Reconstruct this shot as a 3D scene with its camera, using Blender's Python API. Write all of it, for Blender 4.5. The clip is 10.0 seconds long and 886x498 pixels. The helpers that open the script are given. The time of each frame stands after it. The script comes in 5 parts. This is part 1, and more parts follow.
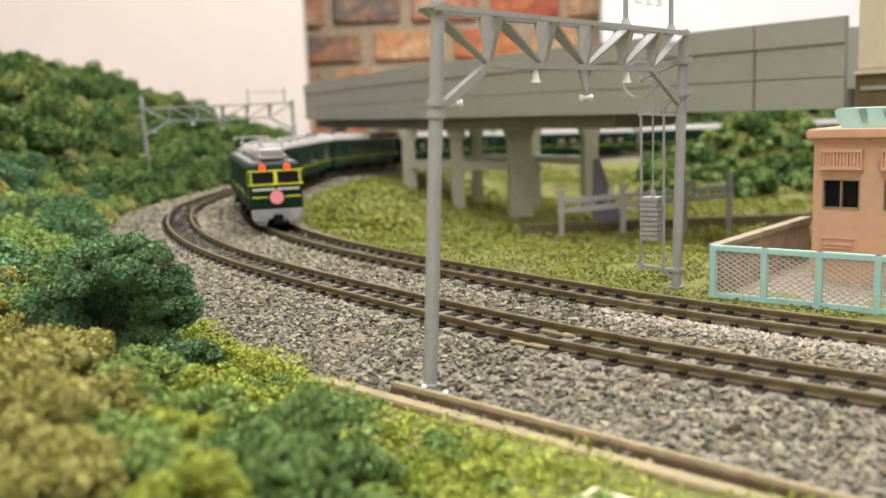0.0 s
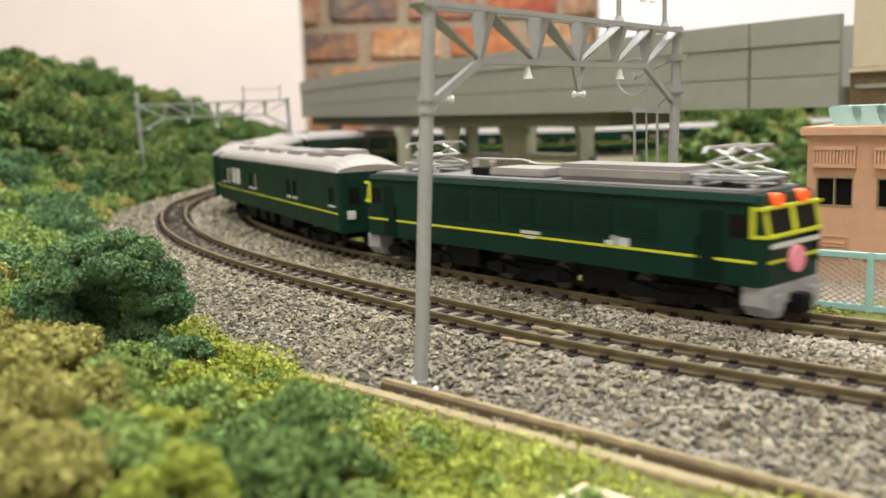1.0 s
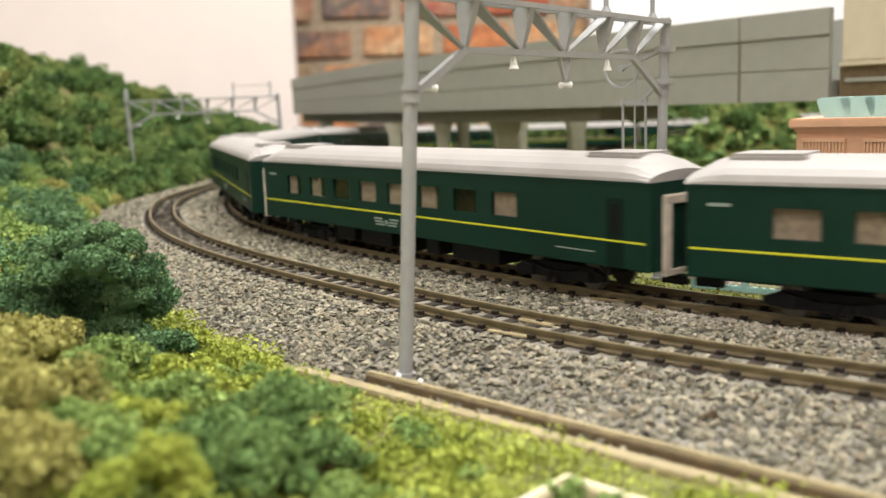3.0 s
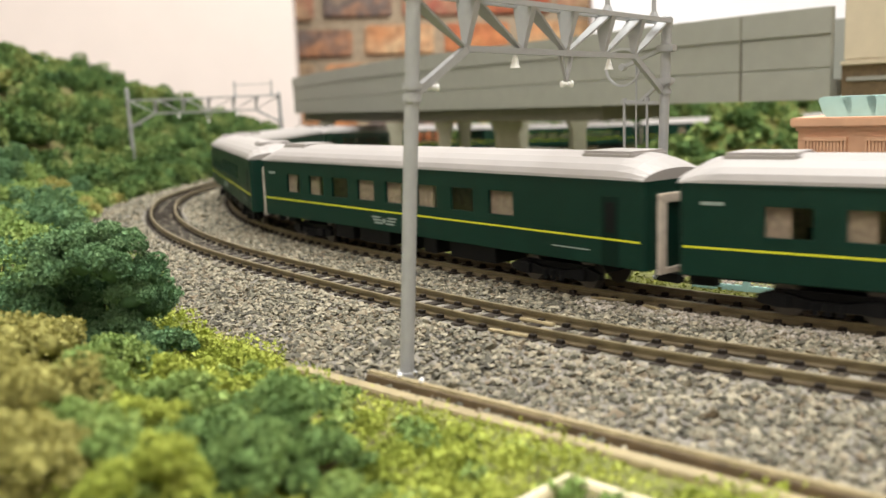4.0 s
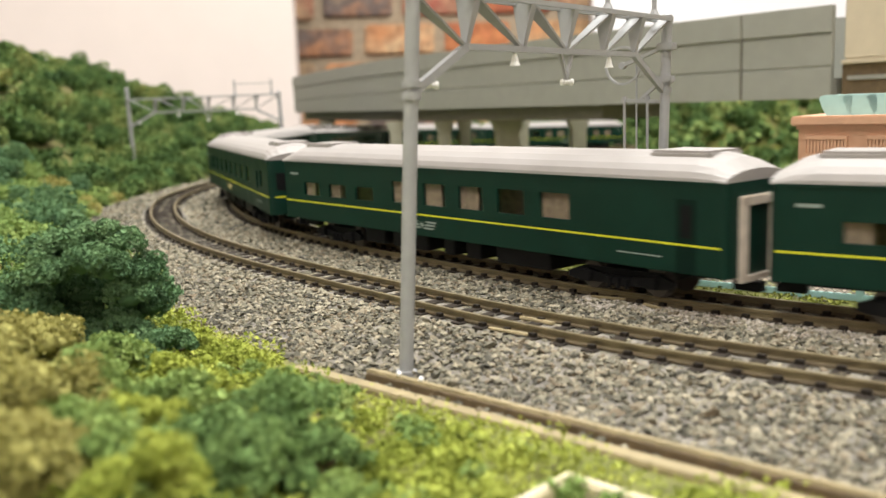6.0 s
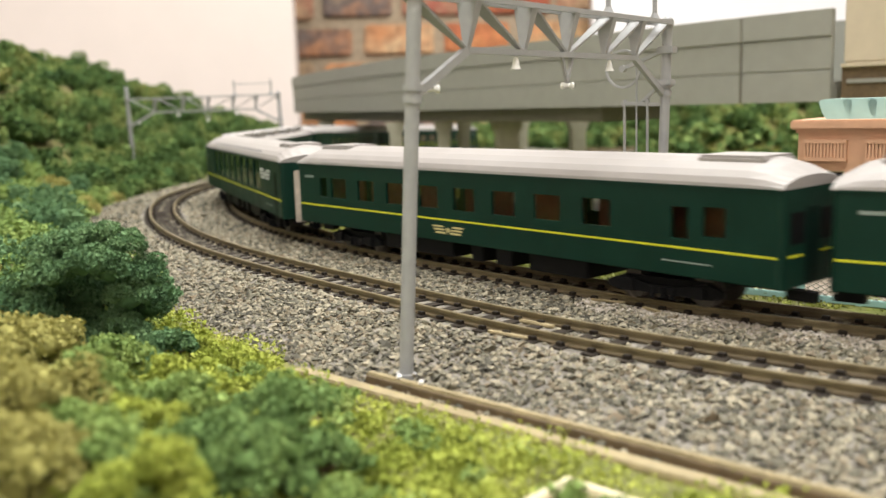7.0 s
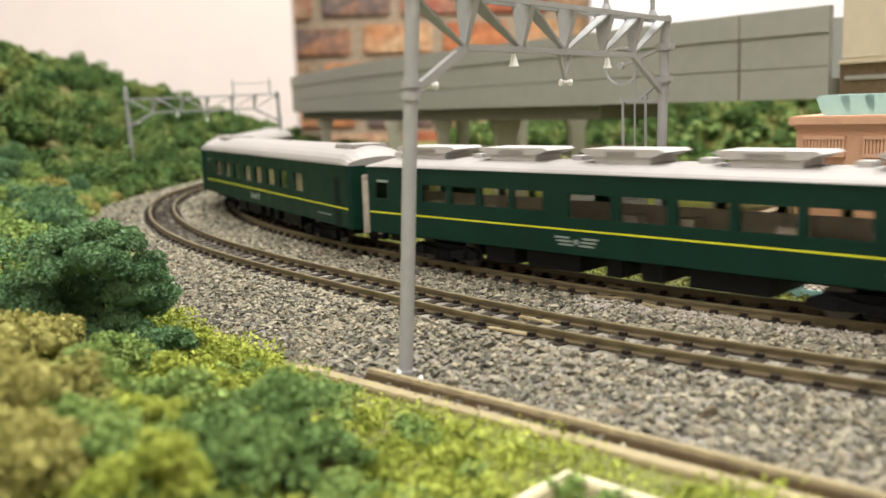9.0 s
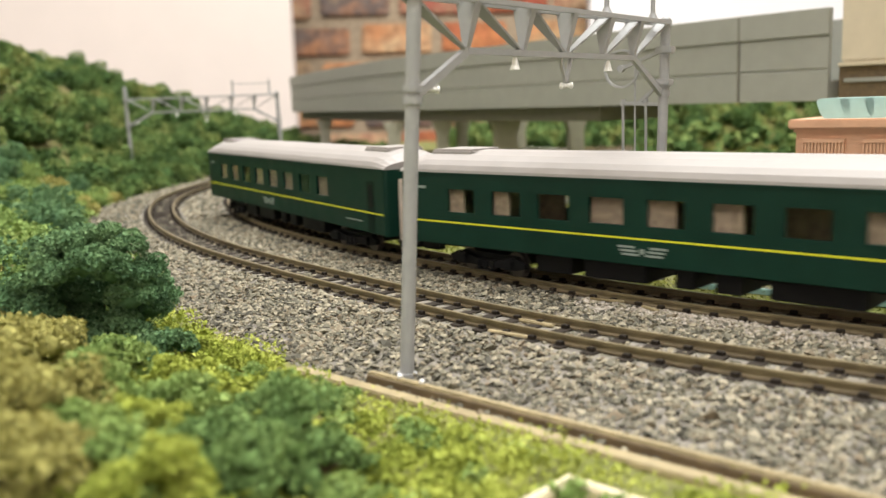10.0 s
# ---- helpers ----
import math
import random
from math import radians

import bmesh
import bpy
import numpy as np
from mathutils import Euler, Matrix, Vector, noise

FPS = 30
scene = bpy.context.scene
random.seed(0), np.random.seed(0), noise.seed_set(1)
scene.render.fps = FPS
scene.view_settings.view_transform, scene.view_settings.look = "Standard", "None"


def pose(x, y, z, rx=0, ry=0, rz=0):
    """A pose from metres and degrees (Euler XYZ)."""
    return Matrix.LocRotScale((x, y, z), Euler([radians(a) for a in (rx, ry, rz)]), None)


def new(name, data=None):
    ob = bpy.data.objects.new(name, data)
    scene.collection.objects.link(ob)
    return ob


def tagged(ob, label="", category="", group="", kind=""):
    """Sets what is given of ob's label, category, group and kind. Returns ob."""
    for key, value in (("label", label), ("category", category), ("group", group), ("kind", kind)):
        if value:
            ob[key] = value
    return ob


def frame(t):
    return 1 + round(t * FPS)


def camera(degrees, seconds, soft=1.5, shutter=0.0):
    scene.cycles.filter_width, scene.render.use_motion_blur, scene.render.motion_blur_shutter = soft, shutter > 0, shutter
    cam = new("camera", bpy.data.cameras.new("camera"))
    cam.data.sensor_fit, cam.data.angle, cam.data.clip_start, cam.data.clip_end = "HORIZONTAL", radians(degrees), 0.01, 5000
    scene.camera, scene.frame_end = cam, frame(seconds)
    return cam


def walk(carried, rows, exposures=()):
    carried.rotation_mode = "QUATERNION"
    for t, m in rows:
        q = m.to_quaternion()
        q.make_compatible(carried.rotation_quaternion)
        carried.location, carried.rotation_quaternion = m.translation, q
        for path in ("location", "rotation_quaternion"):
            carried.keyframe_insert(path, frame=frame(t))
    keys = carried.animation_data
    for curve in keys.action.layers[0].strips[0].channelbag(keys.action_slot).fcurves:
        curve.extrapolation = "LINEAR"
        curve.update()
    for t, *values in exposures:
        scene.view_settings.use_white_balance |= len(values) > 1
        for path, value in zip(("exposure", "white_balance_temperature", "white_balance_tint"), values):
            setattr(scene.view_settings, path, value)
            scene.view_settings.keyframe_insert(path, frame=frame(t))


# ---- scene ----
MM = 0.001
cam = camera(52.6, 10.0, soft=1.5, shutter=0.2)
cam.data.dof.use_dof = True
cam.data.dof.focus_distance = 0.182
cam.data.dof.aperture_fstop = 25.0
walk(cam, [
    (0, pose(0.00000, 0.00000, 0.03870, 81.174, 2.079, -0.323)),
    (0.5, pose(0.00051, 0.00060, 0.03836, 81.119, 2.063, -0.382)),
    (1, pose(0.00093, 0.00035, 0.03830, 81.056, 1.930, -0.497)),
    (1.5, pose(0.00204, 0.00056, 0.03847, 81.046, 1.661, -0.708)),
    (2, pose(0.00231, 0.00043, 0.03821, 81.029, 1.669, -0.921)),
    (2.5, pose(0.00229, 0.00117, 0.03698, 80.968, 1.960, -0.987)),
    (4, pose(0.00228, 0.00155, 0.03699, 80.859, 2.035, -0.844)),
    (4.5, pose(0.00203, 0.00132, 0.03751, 80.830, 1.892, -0.864)),
    (5, pose(0.00227, 0.00137, 0.03703, 80.833, 1.985, -0.849)),
    (5.5, pose(0.00247, 0.00193, 0.03657, 80.823, 2.115, -0.807)),
    (7, pose(0.00212, 0.00181, 0.03726, 80.833, 1.795, -0.879)),
    (7.5, pose(0.00228, 0.00149, 0.03720, 80.824, 1.853, -0.917)),
    (8, pose(0.00273, 0.00118, 0.03674, 80.817, 2.000, -0.913)),
    (8.5, pose(0.00220, 0.00142, 0.03697, 80.808, 2.029, -0.927)),
    (9, pose(0.00218, 0.00135, 0.03686, 80.804, 2.028, -0.945)),
    (9.5, pose(0.00227, 0.00125, 0.03706, 80.799, 1.911, -0.960)),
    (10, pose(0.00177, 0.00116, 0.03749, 80.775, 1.905, -1.030)),
], exposures=[(0, 0.0), (0.7, 0.0), (1.6, 0.1), (10, 0.1)])

# ---- light: a closed white room with two ceiling panels ----
world = bpy.data.worlds.new("room_air")
world.use_nodes = True
world.node_tree.nodes["Background"].inputs[0].default_value = (1.0, 0.97, 0.94, 1)
world.node_tree.nodes["Background"].inputs[1].default_value = 0.25
scene.world = world
scene.view_settings.exposure = 0.0


def ceiling_lamp(x, y, sx, sy, watts):
    d = bpy.data.lights.new("ceiling_panel_light", "AREA")
    d.shape, d.size, d.size_y, d.energy = "RECTANGLE", sx, sy, watts
    d.color = (1.0, 0.985, 0.95)
    ob = new("ceiling_panel_light", d)
    ob.location = (x, y, 1.58)
    return ob


ceiling_lamp(0.3, 0.6, 1.3, 1.3, 65)
ceiling_lamp(-0.3, -0.7, 1.3, 0.5, 27)

# ---- the railway line ----
RAIL_OFF, SPACING = 4.55, 31.35
KNOT_S = [0, 60, 120, 180, 240, 280, 320, 360, 400, 440, 480, 540, 640, 700, 1000, 1030]
KNOT_K = [-0.00096, 0.0008, -0.0042, -0.0002, -0.0022, -0.00286, -0.00282, -0.00206, -0.005, -0.00293, -0.00069, -0.0009, -0.0009, -0.0037, -0.0037, 0.0]
STEP = 4.0
START, START_H = (145.26, 87.62), 2.481


def trace_loop():
    """Centre line of the inner track: sampled places and headings, closed on itself."""
    pts, head, ss = [START], [START_H], [0.0]

    def go(h, k, st):
        x, y = pts[-1]
        hm = h + k * st / 2
        pts.append((x + math.cos(hm) * st, y + math.sin(hm) * st))
        head.append(h + k * st)
        ss.append(ss[-1] + st)

    while ss[-1] < 1040:
        go(head[-1], float(np.interp(ss[-1] + STEP / 2, KNOT_S, KNOT_K)), STEP)
    # straight, arc, straight, arc, straight of 160 back to the start
    r, h0, hm, h1, last = 300.0, head[-1], radians(-100), START_H - 2 * math.pi, 160.0

    def arc(ha, hb):
        return np.array([r * (math.sin(ha) - math.sin(hb)), r * (math.cos(hb) - math.cos(ha))])

    way = lambda h: np.array([math.cos(h), math.sin(h)])
    gap = np.array(START) - np.array(pts[-1]) - arc(h0, hm) - arc(hm, h1) - last * way(h1)
    a, c = np.linalg.solve(np.stack([way(h0), way(hm)], 1), gap)
    for length, k in ((a, 0), (r * (h0 - hm), -1 / r), (c, 0), (r * (hm - h1), -1 / r), (last, 0)):
        n = max(1, int(round(length / STEP)))
        for i in range(n):
            go(head[-1], k, length / n)
    return np.array(pts), np.array(head), np.array(ss), ss[-1], (a, c)


LOOP, HEAD, LOOP_S, LOOP_LEN, AB = trace_loop()
GRADE_S = [0, 560, 950, 1400, 2200, LOOP_LEN]
GRADE_Z = [0, 0, -11, -11, 0, 0]


def on_line(s, d=0.0):
    """Place on the line at arc length s, offset d to the outer side (mm), and the heading of growing s."""
    s = s % LOOP_LEN
    x, y = np.interp(s, LOOP_S, LOOP[:, 0]), np.interp(s, LOOP_S, LOOP[:, 1])
    h = float(np.interp(s, LOOP_S, HEAD))
    z = float(np.interp(s, GRADE_S, GRADE_Z))
    return Vector((x - math.sin(h) * d, y + math.cos(h) * d, z)), h

# ---- helpers for building ----
def mesh_of(name, bm):
    """Turns a bmesh in millimetres into a mesh in metres."""
    bmesh.ops.scale(bm, vec=(MM, MM, MM), verts=bm.verts)
    me = bpy.data.meshes.new(name)
    bm.to_mesh(me)
    bm.free()
    return me


def part(name, bm, material, parent=None, label="", smooth=False):
    me = mesh_of(name, bm)
    me.materials.append(material)
    if smooth:
        me.polygons.foreach_set("use_smooth", [True] * len(me.polygons))
    ob = new(name, me)
    if parent is not None:
        ob.parent = parent
    return tagged(ob, label)


def raw(name, verts, faces, material, parent=None, smooth=False):
    """A mesh straight from number arrays, in millimetres."""
    me = bpy.data.meshes.new(name)
    me.from_pydata((np.asarray(verts) * MM).tolist(), [], np.asarray(faces).tolist() if isinstance(faces, np.ndarray) else faces)
    me.materials.append(material)
    if smooth:
        me.polygons.foreach_set("use_smooth", [True] * len(me.polygons))
    ob = new(name, me)
    if parent is not None:
        ob.parent = parent
    return ob


def thing(name, label, category, at=(0, 0, 0), turn=0.0, group="", kind=""):
    """An empty at a place in millimetres, turned about the upright by radians."""
    ob = new(name)
    ob.empty_display_size = 0.01
    ob.matrix_basis = Matrix.Translation(Vector(at) * MM) @ Matrix.Rotation(turn, 4, "Z")
    return tagged(ob, label, category, group, kind)


def box(bm, x0, x1, y0, y1, z0, z1, bevel=0.0):
    m = Matrix.Translation(((x0 + x1) / 2, (y0 + y1) / 2, (z0 + z1) / 2)) @ Matrix.Diagonal((abs(x1 - x0), abs(y1 - y0), abs(z1 - z0), 1))
    vs = bmesh.ops.create_cube(bm, size=1, matrix=m)["verts"]
    if bevel:
        es = list({e for v in vs for e in v.link_edges})
        bmesh.ops.bevel(bm, geom=es, offset=bevel, segments=2, affect="EDGES")


def Box(*a, bevel=0.0):
    bm = bmesh.new()
    box(bm, *a, bevel=bevel)
    return bm


def rod(bm, a, b, r, seg=8, r2=None):
    a, b = Vector(a), Vector(b)
    d = b - a
    m = Matrix.Translation((a + b) / 2) @ d.to_track_quat("Z", "Y").to_matrix().to_4x4()
    bmesh.ops.create_cone(bm, cap_ends=True, segments=seg, radius1=r, radius2=r if r2 is None else r2, depth=d.length, matrix=m)


def beam(bm, a, b, w, h, up=(0, 0, 1)):
    """A square bar from a to b, w wide and h high."""
    a, b = Vector(a), Vector(b)
    d = (b - a).normalized()
    side = d.cross(Vector(up))
    if side.length < 1e-4:
        side = d.cross(Vector((1, 0, 0)))
    side.normalize()
    u = side.cross(d)
    vs = []
    for p in (a, b):
        for i, j in ((-1, -1), (1, -1), (1, 1), (-1, 1)):
            vs.append(bm.verts.new(p + side * (i * w / 2) + u * (j * h / 2)))
    for q in ((0, 3, 2, 1), (4, 5, 6, 7), (0, 1, 5, 4), (1, 2, 6, 5), (2, 3, 7, 6), (3, 0, 4, 7)):
        bm.faces.new([vs[i] for i in q])


def prism(bm, outline, lo, hi, axis="x"):
    """An outline pulled along an axis: (y, z) pairs along x, or (x, z) pairs along y."""
    f = (lambda p, t: (t, p[0], p[1])) if axis == "x" else (lambda p, t: (p[0], t, p[1]))
    if axis == "z":
        f = lambda p, t: (p[0], p[1], t)
    A = [bm.verts.new(f(p, lo)) for p in outline]
    B = [bm.verts.new(f(p, hi)) for p in outline]
    n = len(outline)
    for i in range(n):
        bm.faces.new((A[i], A[(i + 1) % n], B[(i + 1) % n], B[i]))
    bm.faces.new(A[::-1])
    bm.faces.new(B)
    bmesh.ops.recalc_face_normals(bm, faces=bm.faces)


# ---- materials ----
def surface(name, base, rough=0.6, metal=0.0, grain=0.0, grain_size=2.0, dark=None, patch=0.0, patch_size=20.0, bump=0.0, bump_size=1.0,
            island=0.0, random=0.0, colors=None, spec=0.5, sub=0.0, coat=0.0, alpha=1.0):
    """A procedural surface. Sizes in millimetres; colors: a ramp picked by island or by object."""
    m = bpy.data.materials.new(name)
    m.use_nodes = True
    nt = m.node_tree
    N, L = nt.nodes, nt.links
    bs = N["Principled BSDF"]
    bs.inputs["Roughness"].default_value = rough
    bs.inputs["Metallic"].default_value = metal
    bs.inputs["Specular IOR Level"].default_value = spec
    geo = N.new("ShaderNodeTexCoord")
    col = None
    if colors:
        ramp = N.new("ShaderNodeValToRGB")
        ramp.color_ramp.interpolation = "LINEAR"
        el = ramp.color_ramp.elements
        while len(el) < len(colors):
            el.new(0.5)
        for i, c in enumerate(colors):
            el[i].position = i / max(1, len(colors) - 1)
            el[i].color = (*c, 1)
        if random:
            src = N.new("ShaderNodeObjectInfo").outputs["Random"]
        else:
            src = N.new("ShaderNodeNewGeometry").outputs["Random Per Island"]
        if patch:
            nz = N.new("ShaderNodeTexNoise")
            nz.inputs["Scale"].default_value = 1000.0 / patch_size
            nz.inputs["Detail"].default_value = 3
            L.new(geo.outputs["Object"], nz.inputs["Vector"])
            mx = N.new("ShaderNodeMath")
            mx.operation = "MULTIPLY_ADD"
            sub_ = N.new("ShaderNodeMath")
            sub_.operation = "SUBTRACT"
            L.new(nz.outputs["Fac"], sub_.inputs[0])
            sub_.inputs[1].default_value = 0.5
            L.new(sub_.outputs[0], mx.inputs[0])
            mx.inputs[1].default_value = patch
            if island:
                dim = N.new("ShaderNodeMapRange")
                dim.inputs["To Min"].default_value, dim.inputs["To Max"].default_value = 0.5 - island / 2, 0.5 + island / 2
                L.new(src, dim.inputs["Value"])
                src = dim.outputs[0]
            L.new(src, mx.inputs[2])
            src = mx.outputs[0]
        L.new(src, ramp.inputs["Fac"])
        col = ramp.outputs["Color"]
    else:
        rgb = N.new("ShaderNodeRGB")
        rgb.outputs[0].default_value = (*base, 1)
        col = rgb.outputs[0]
        if patch:
            nz = N.new("ShaderNodeTexNoise")
            nz.inputs["Scale"].default_value = 1000.0 / patch_size
            nz.inputs["Detail"].default_value = 5
            L.new(geo.outputs["Object"], nz.inputs["Vector"])
            mp = N.new("ShaderNodeMapRange")
            mp.inputs["From Min"].default_value, mp.inputs["From Max"].default_value = 0.35, 0.7
            mp.inputs["To Max"].default_value = patch
            L.new(nz.outputs["Fac"], mp.inputs["Value"])
            mix = N.new("ShaderNodeMix")
            mix.data_type = "RGBA"
            L.new(mp.outputs[0], mix.inputs["Factor"])
            L.new(col, mix.inputs["A"])
            mix.inputs["B"].default_value = (*(dark or [c * 0.5 for c in base]), 1)
            col = mix.outputs["Result"]
    if grain:
        nz = N.new("ShaderNodeTexNoise")
        nz.inputs["Scale"].default_value = 1000.0 / grain_size
        nz.inputs["Detail"].default_value = 4
        L.new(geo.outputs["Object"], nz.inputs["Vector"])
        mp = N.new("ShaderNodeMapRange")
        mp.inputs["From Min"].default_value, mp.inputs["From Max"].default_value = 0.3, 0.7
        mp.inputs["To Min"].default_value, mp.inputs["To Max"].default_value = 1 - grain, 1 + grain
        L.new(nz.outputs["Fac"], mp.inputs["Value"])
        vm = N.new("ShaderNodeVectorMath")
        vm.operation = "MULTIPLY"
        L.new(col, vm.inputs[0])
        L.new(mp.outputs[0], vm.inputs[1])
        col = vm.outputs[0]
        rr = N.new("ShaderNodeMapRange")
        rr.inputs["To Min"].default_value, rr.inputs["To Max"].default_value = max(0.02, rough - 0.12), min(1, rough + 0.12)
        L.new(nz.outputs["Fac"], rr.inputs["Value"])
        L.new(rr.outputs[0], bs.inputs["Roughness"])
    L.new(col, bs.inputs["Base Color"])
    if bump:
        nb = N.new("ShaderNodeTexNoise")
        nb.inputs["Scale"].default_value = 1000.0 / bump_size
        nb.inputs["Detail"].default_value = 4
        L.new(geo.outputs["Object"], nb.inputs["Vector"])
        bp = N.new("ShaderNodeBump")
        bp.inputs["Strength"].default_value = 0.5
        bp.inputs["Distance"].default_value = bump * MM
        L.new(nb.outputs["Fac"], bp.inputs["Height"])
        L.new(bp.outputs[0], bs.inputs["Normal"])
    if coat:
        bs.inputs["Coat Weight"].default_value = coat
        bs.inputs["Coat Roughness"].default_value = 0.25
    if alpha < 1:
        bs.inputs["Alpha"].default_value = alpha
    return m


M = {}
M["soil"] = surface("painted_soil", (0.13, 0.15, 0.03), 0.95, grain=0.35, grain_size=2, patch=0.6, patch_size=30, dark=(0.16, 0.12, 0.06), bump=1.5, bump_size=3)
M["bed"] = surface("ballast_bed", (0.175, 0.16, 0.13), 0.95, grain=0.5, grain_size=1.2, patch=0.5, patch_size=14, dark=(0.15, 0.14, 0.13), bump=1.0, bump_size=1.2)
M["stone"] = surface("ballast_grit", (0.3, 0.3, 0.28), 0.9, grain=0.25, grain_size=0.6, patch=0.5, patch_size=25,
                     colors=[(0.045, 0.042, 0.031), (0.115, 0.109, 0.079), (0.18, 0.167, 0.12), (0.315, 0.285, 0.205), (0.145, 0.113, 0.072)])
M["rail"] = surface("rail_nickel", (0.18, 0.148, 0.08), 0.45, metal=0.4, grain=0.2, grain_size=3, patch=0.6, patch_size=9, dark=(0.13, 0.10, 0.055))
M["sleeper"] = surface("sleeper_plastic", (0.024, 0.019, 0.014), 0.75, grain=0.3, grain_size=1, spec=0.15)
M["mast"] = surface("grey_plastic", (0.32, 0.328, 0.33), 0.5, grain=0.06, grain_size=2, patch=0.15, patch_size=12, dark=(0.25, 0.25, 0.26))
M["white"] = surface("white_plastic", (0.8, 0.8, 0.78), 0.35, grain=0.03)
M["viaduct"] = surface("grey_green_plastic", (0.285, 0.295, 0.265), 0.55, grain=0.05, grain_size=6, patch=0.2, patch_size=40, dark=(0.24, 0.25, 0.225))
M["pier"] = surface("concrete_plastic", (0.37, 0.365, 0.29), 0.7, grain=0.1, grain_size=5, patch=0.3, patch_size=25, dark=(0.34, 0.32, 0.26))
# darkened grey: shade under the viaduct put into the colour, also its joint
M["deck"] = surface("underside_shade_and_joint", (0.16, 0.155, 0.13), 0.8, grain=0.1, grain_size=4)
M["house"] = surface("salmon_plastic", (0.58, 0.345, 0.215), 0.6, grain=0.05, grain_size=3, patch=0.2, patch_size=25, dark=(0.52, 0.30, 0.18))
M["teal"] = surface("pale_teal_plastic", (0.36, 0.58, 0.56), 0.45, grain=0.05, grain_size=3, patch=0.15, patch_size=10, dark=(0.31, 0.52, 0.50))
M["wire"] = surface("mesh_grey", (0.50, 0.48, 0.43), 0.5, metal=0.2)
M["yard"] = surface("bare_yard", (0.21, 0.175, 0.14), 0.9, grain=0.2, grain_size=2, patch=0.5, patch_size=14, dark=(0.28, 0.20, 0.14), bump=0.3, bump_size=2)
M["wall"] = surface("weathered_concrete", (0.29, 0.24, 0.175), 0.85, grain=0.2, grain_size=4, patch=0.6, patch_size=9, dark=(0.24, 0.19, 0.14), bump=0.3, bump_size=2)
M["plank"] = surface("tan_strip", (0.29, 0.24, 0.13), 0.6, grain=0.2, grain_size=2, patch=0.5, patch_size=10, dark=(0.19, 0.145, 0.07))
M["plank_dark"] = surface("brown_strip", (0.12, 0.085, 0.045), 0.7, grain=0.25, grain_size=2)
M["cream"] = surface("cream_plastic", (0.62, 0.55, 0.38), 0.5, grain=0.05, grain_size=4)
M["beige"] = surface("beige_plastic", (0.55, 0.49, 0.37), 0.6, grain=0.05, grain_size=6)
M["green"] = surface("dark_green_paint", (0.0035, 0.025, 0.016), 0.45, grain=0.12, grain_size=6, spec=0.18)
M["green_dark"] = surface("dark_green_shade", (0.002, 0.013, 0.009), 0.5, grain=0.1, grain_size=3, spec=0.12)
M["yellow"] = surface("yellow_paint", (0.56, 0.60, 0.025), 0.4, grain=0.04)
M["roof"] = surface("pale_roof_paint", (0.285, 0.268, 0.255), 0.55, grain=0.05, grain_size=5, patch=0.2, patch_size=22, dark=(0.235, 0.22, 0.21))
M["roof_grey"] = surface("grey_roof_paint", (0.17, 0.175, 0.18), 0.5, grain=0.08, grain_size=4)
M["silver"] = surface("silver_paint", (0.5, 0.5, 0.5), 0.4, metal=0.5, grain=0.05)
M["skirt_grey"] = surface("skirt_grey_paint", (0.30, 0.30, 0.31), 0.5, grain=0.15, grain_size=2)
M["black"] = surface("black_plastic", (0.006, 0.006, 0.0065), 0.55, grain=0.2, grain_size=2, spec=0.12)
M["rim"] = surface("wheel_steel", (0.10, 0.09, 0.08), 0.45, metal=0.7, grain=0.1)
M["pink"] = surface("pink_headboard", (0.85, 0.30, 0.38), 0.5)
M["curtain"] = surface("tan_interior", (0.23, 0.18, 0.135), 0.85, grain=0.3, grain_size=1.2)
M["interior_red"] = surface("brown_interior", (0.24, 0.085, 0.05), 0.8, grain=0.2, grain_size=2)
M["interior_pale"] = surface("pale_interior", (0.55, 0.48, 0.40), 0.8, grain=0.15, grain_size=2)
M["mark"] = surface("pale_lettering", (0.55, 0.58, 0.55), 0.5)
M["mark_dim"] = surface("worn_lettering", (0.22, 0.27, 0.24), 0.55)
M["rail_foot"] = surface("rail_foot_brown", (0.12, 0.092, 0.05), 0.65, grain=0.25, grain_size=2)
M["board"] = surface("white_board_paint", (0.70, 0.635, 0.60), 0.9, grain=0.02, grain_size=60, patch=0.15, patch_size=600, dark=(0.65, 0.59, 0.555))
M["roof_light"] = surface("pale_unit_plastic", (0.40, 0.38, 0.365), 0.5, grain=0.05, grain_size=5)
M["gold"] = surface("gold_lettering", (0.55, 0.48, 0.22), 0.45)
M["room_white"] = surface("white_wall_paint", (0.80, 0.735, 0.69), 0.9, grain=0.02, grain_size=60, patch=0.1, patch_size=500, dark=(0.77, 0.70, 0.65))
M["cool_white"] = surface("cool_white_wall_paint", (0.78, 0.78, 0.80), 0.9, grain=0.02, grain_size=60, patch=0.1, patch_size=500, dark=(0.74, 0.74, 0.76))
M["mortar"] = surface("mortar", (0.34, 0.27, 0.19), 0.95, grain=0.2, grain_size=12, bump=2, bump_size=10)
M["brick"] = surface("printed_brick", (0.5, 0.3, 0.2), 0.9, grain=0.3, grain_size=18, patch=0.5, patch_size=60, random=1.0,
                     colors=[(0.33, 0.08, 0.05), (0.50, 0.20, 0.08), (0.50, 0.34, 0.19), (0.15, 0.12, 0.11), (0.48, 0.22, 0.10), (0.55, 0.41, 0.25), (0.32, 0.10, 0.07)])
M["table"] = surface("table_edge", (0.22, 0.15, 0.09), 0.6, grain=0.15, grain_size=20)
M["carpet"] = surface("room_floor", (0.30, 0.28, 0.26), 0.9, grain=0.1, grain_size=30)
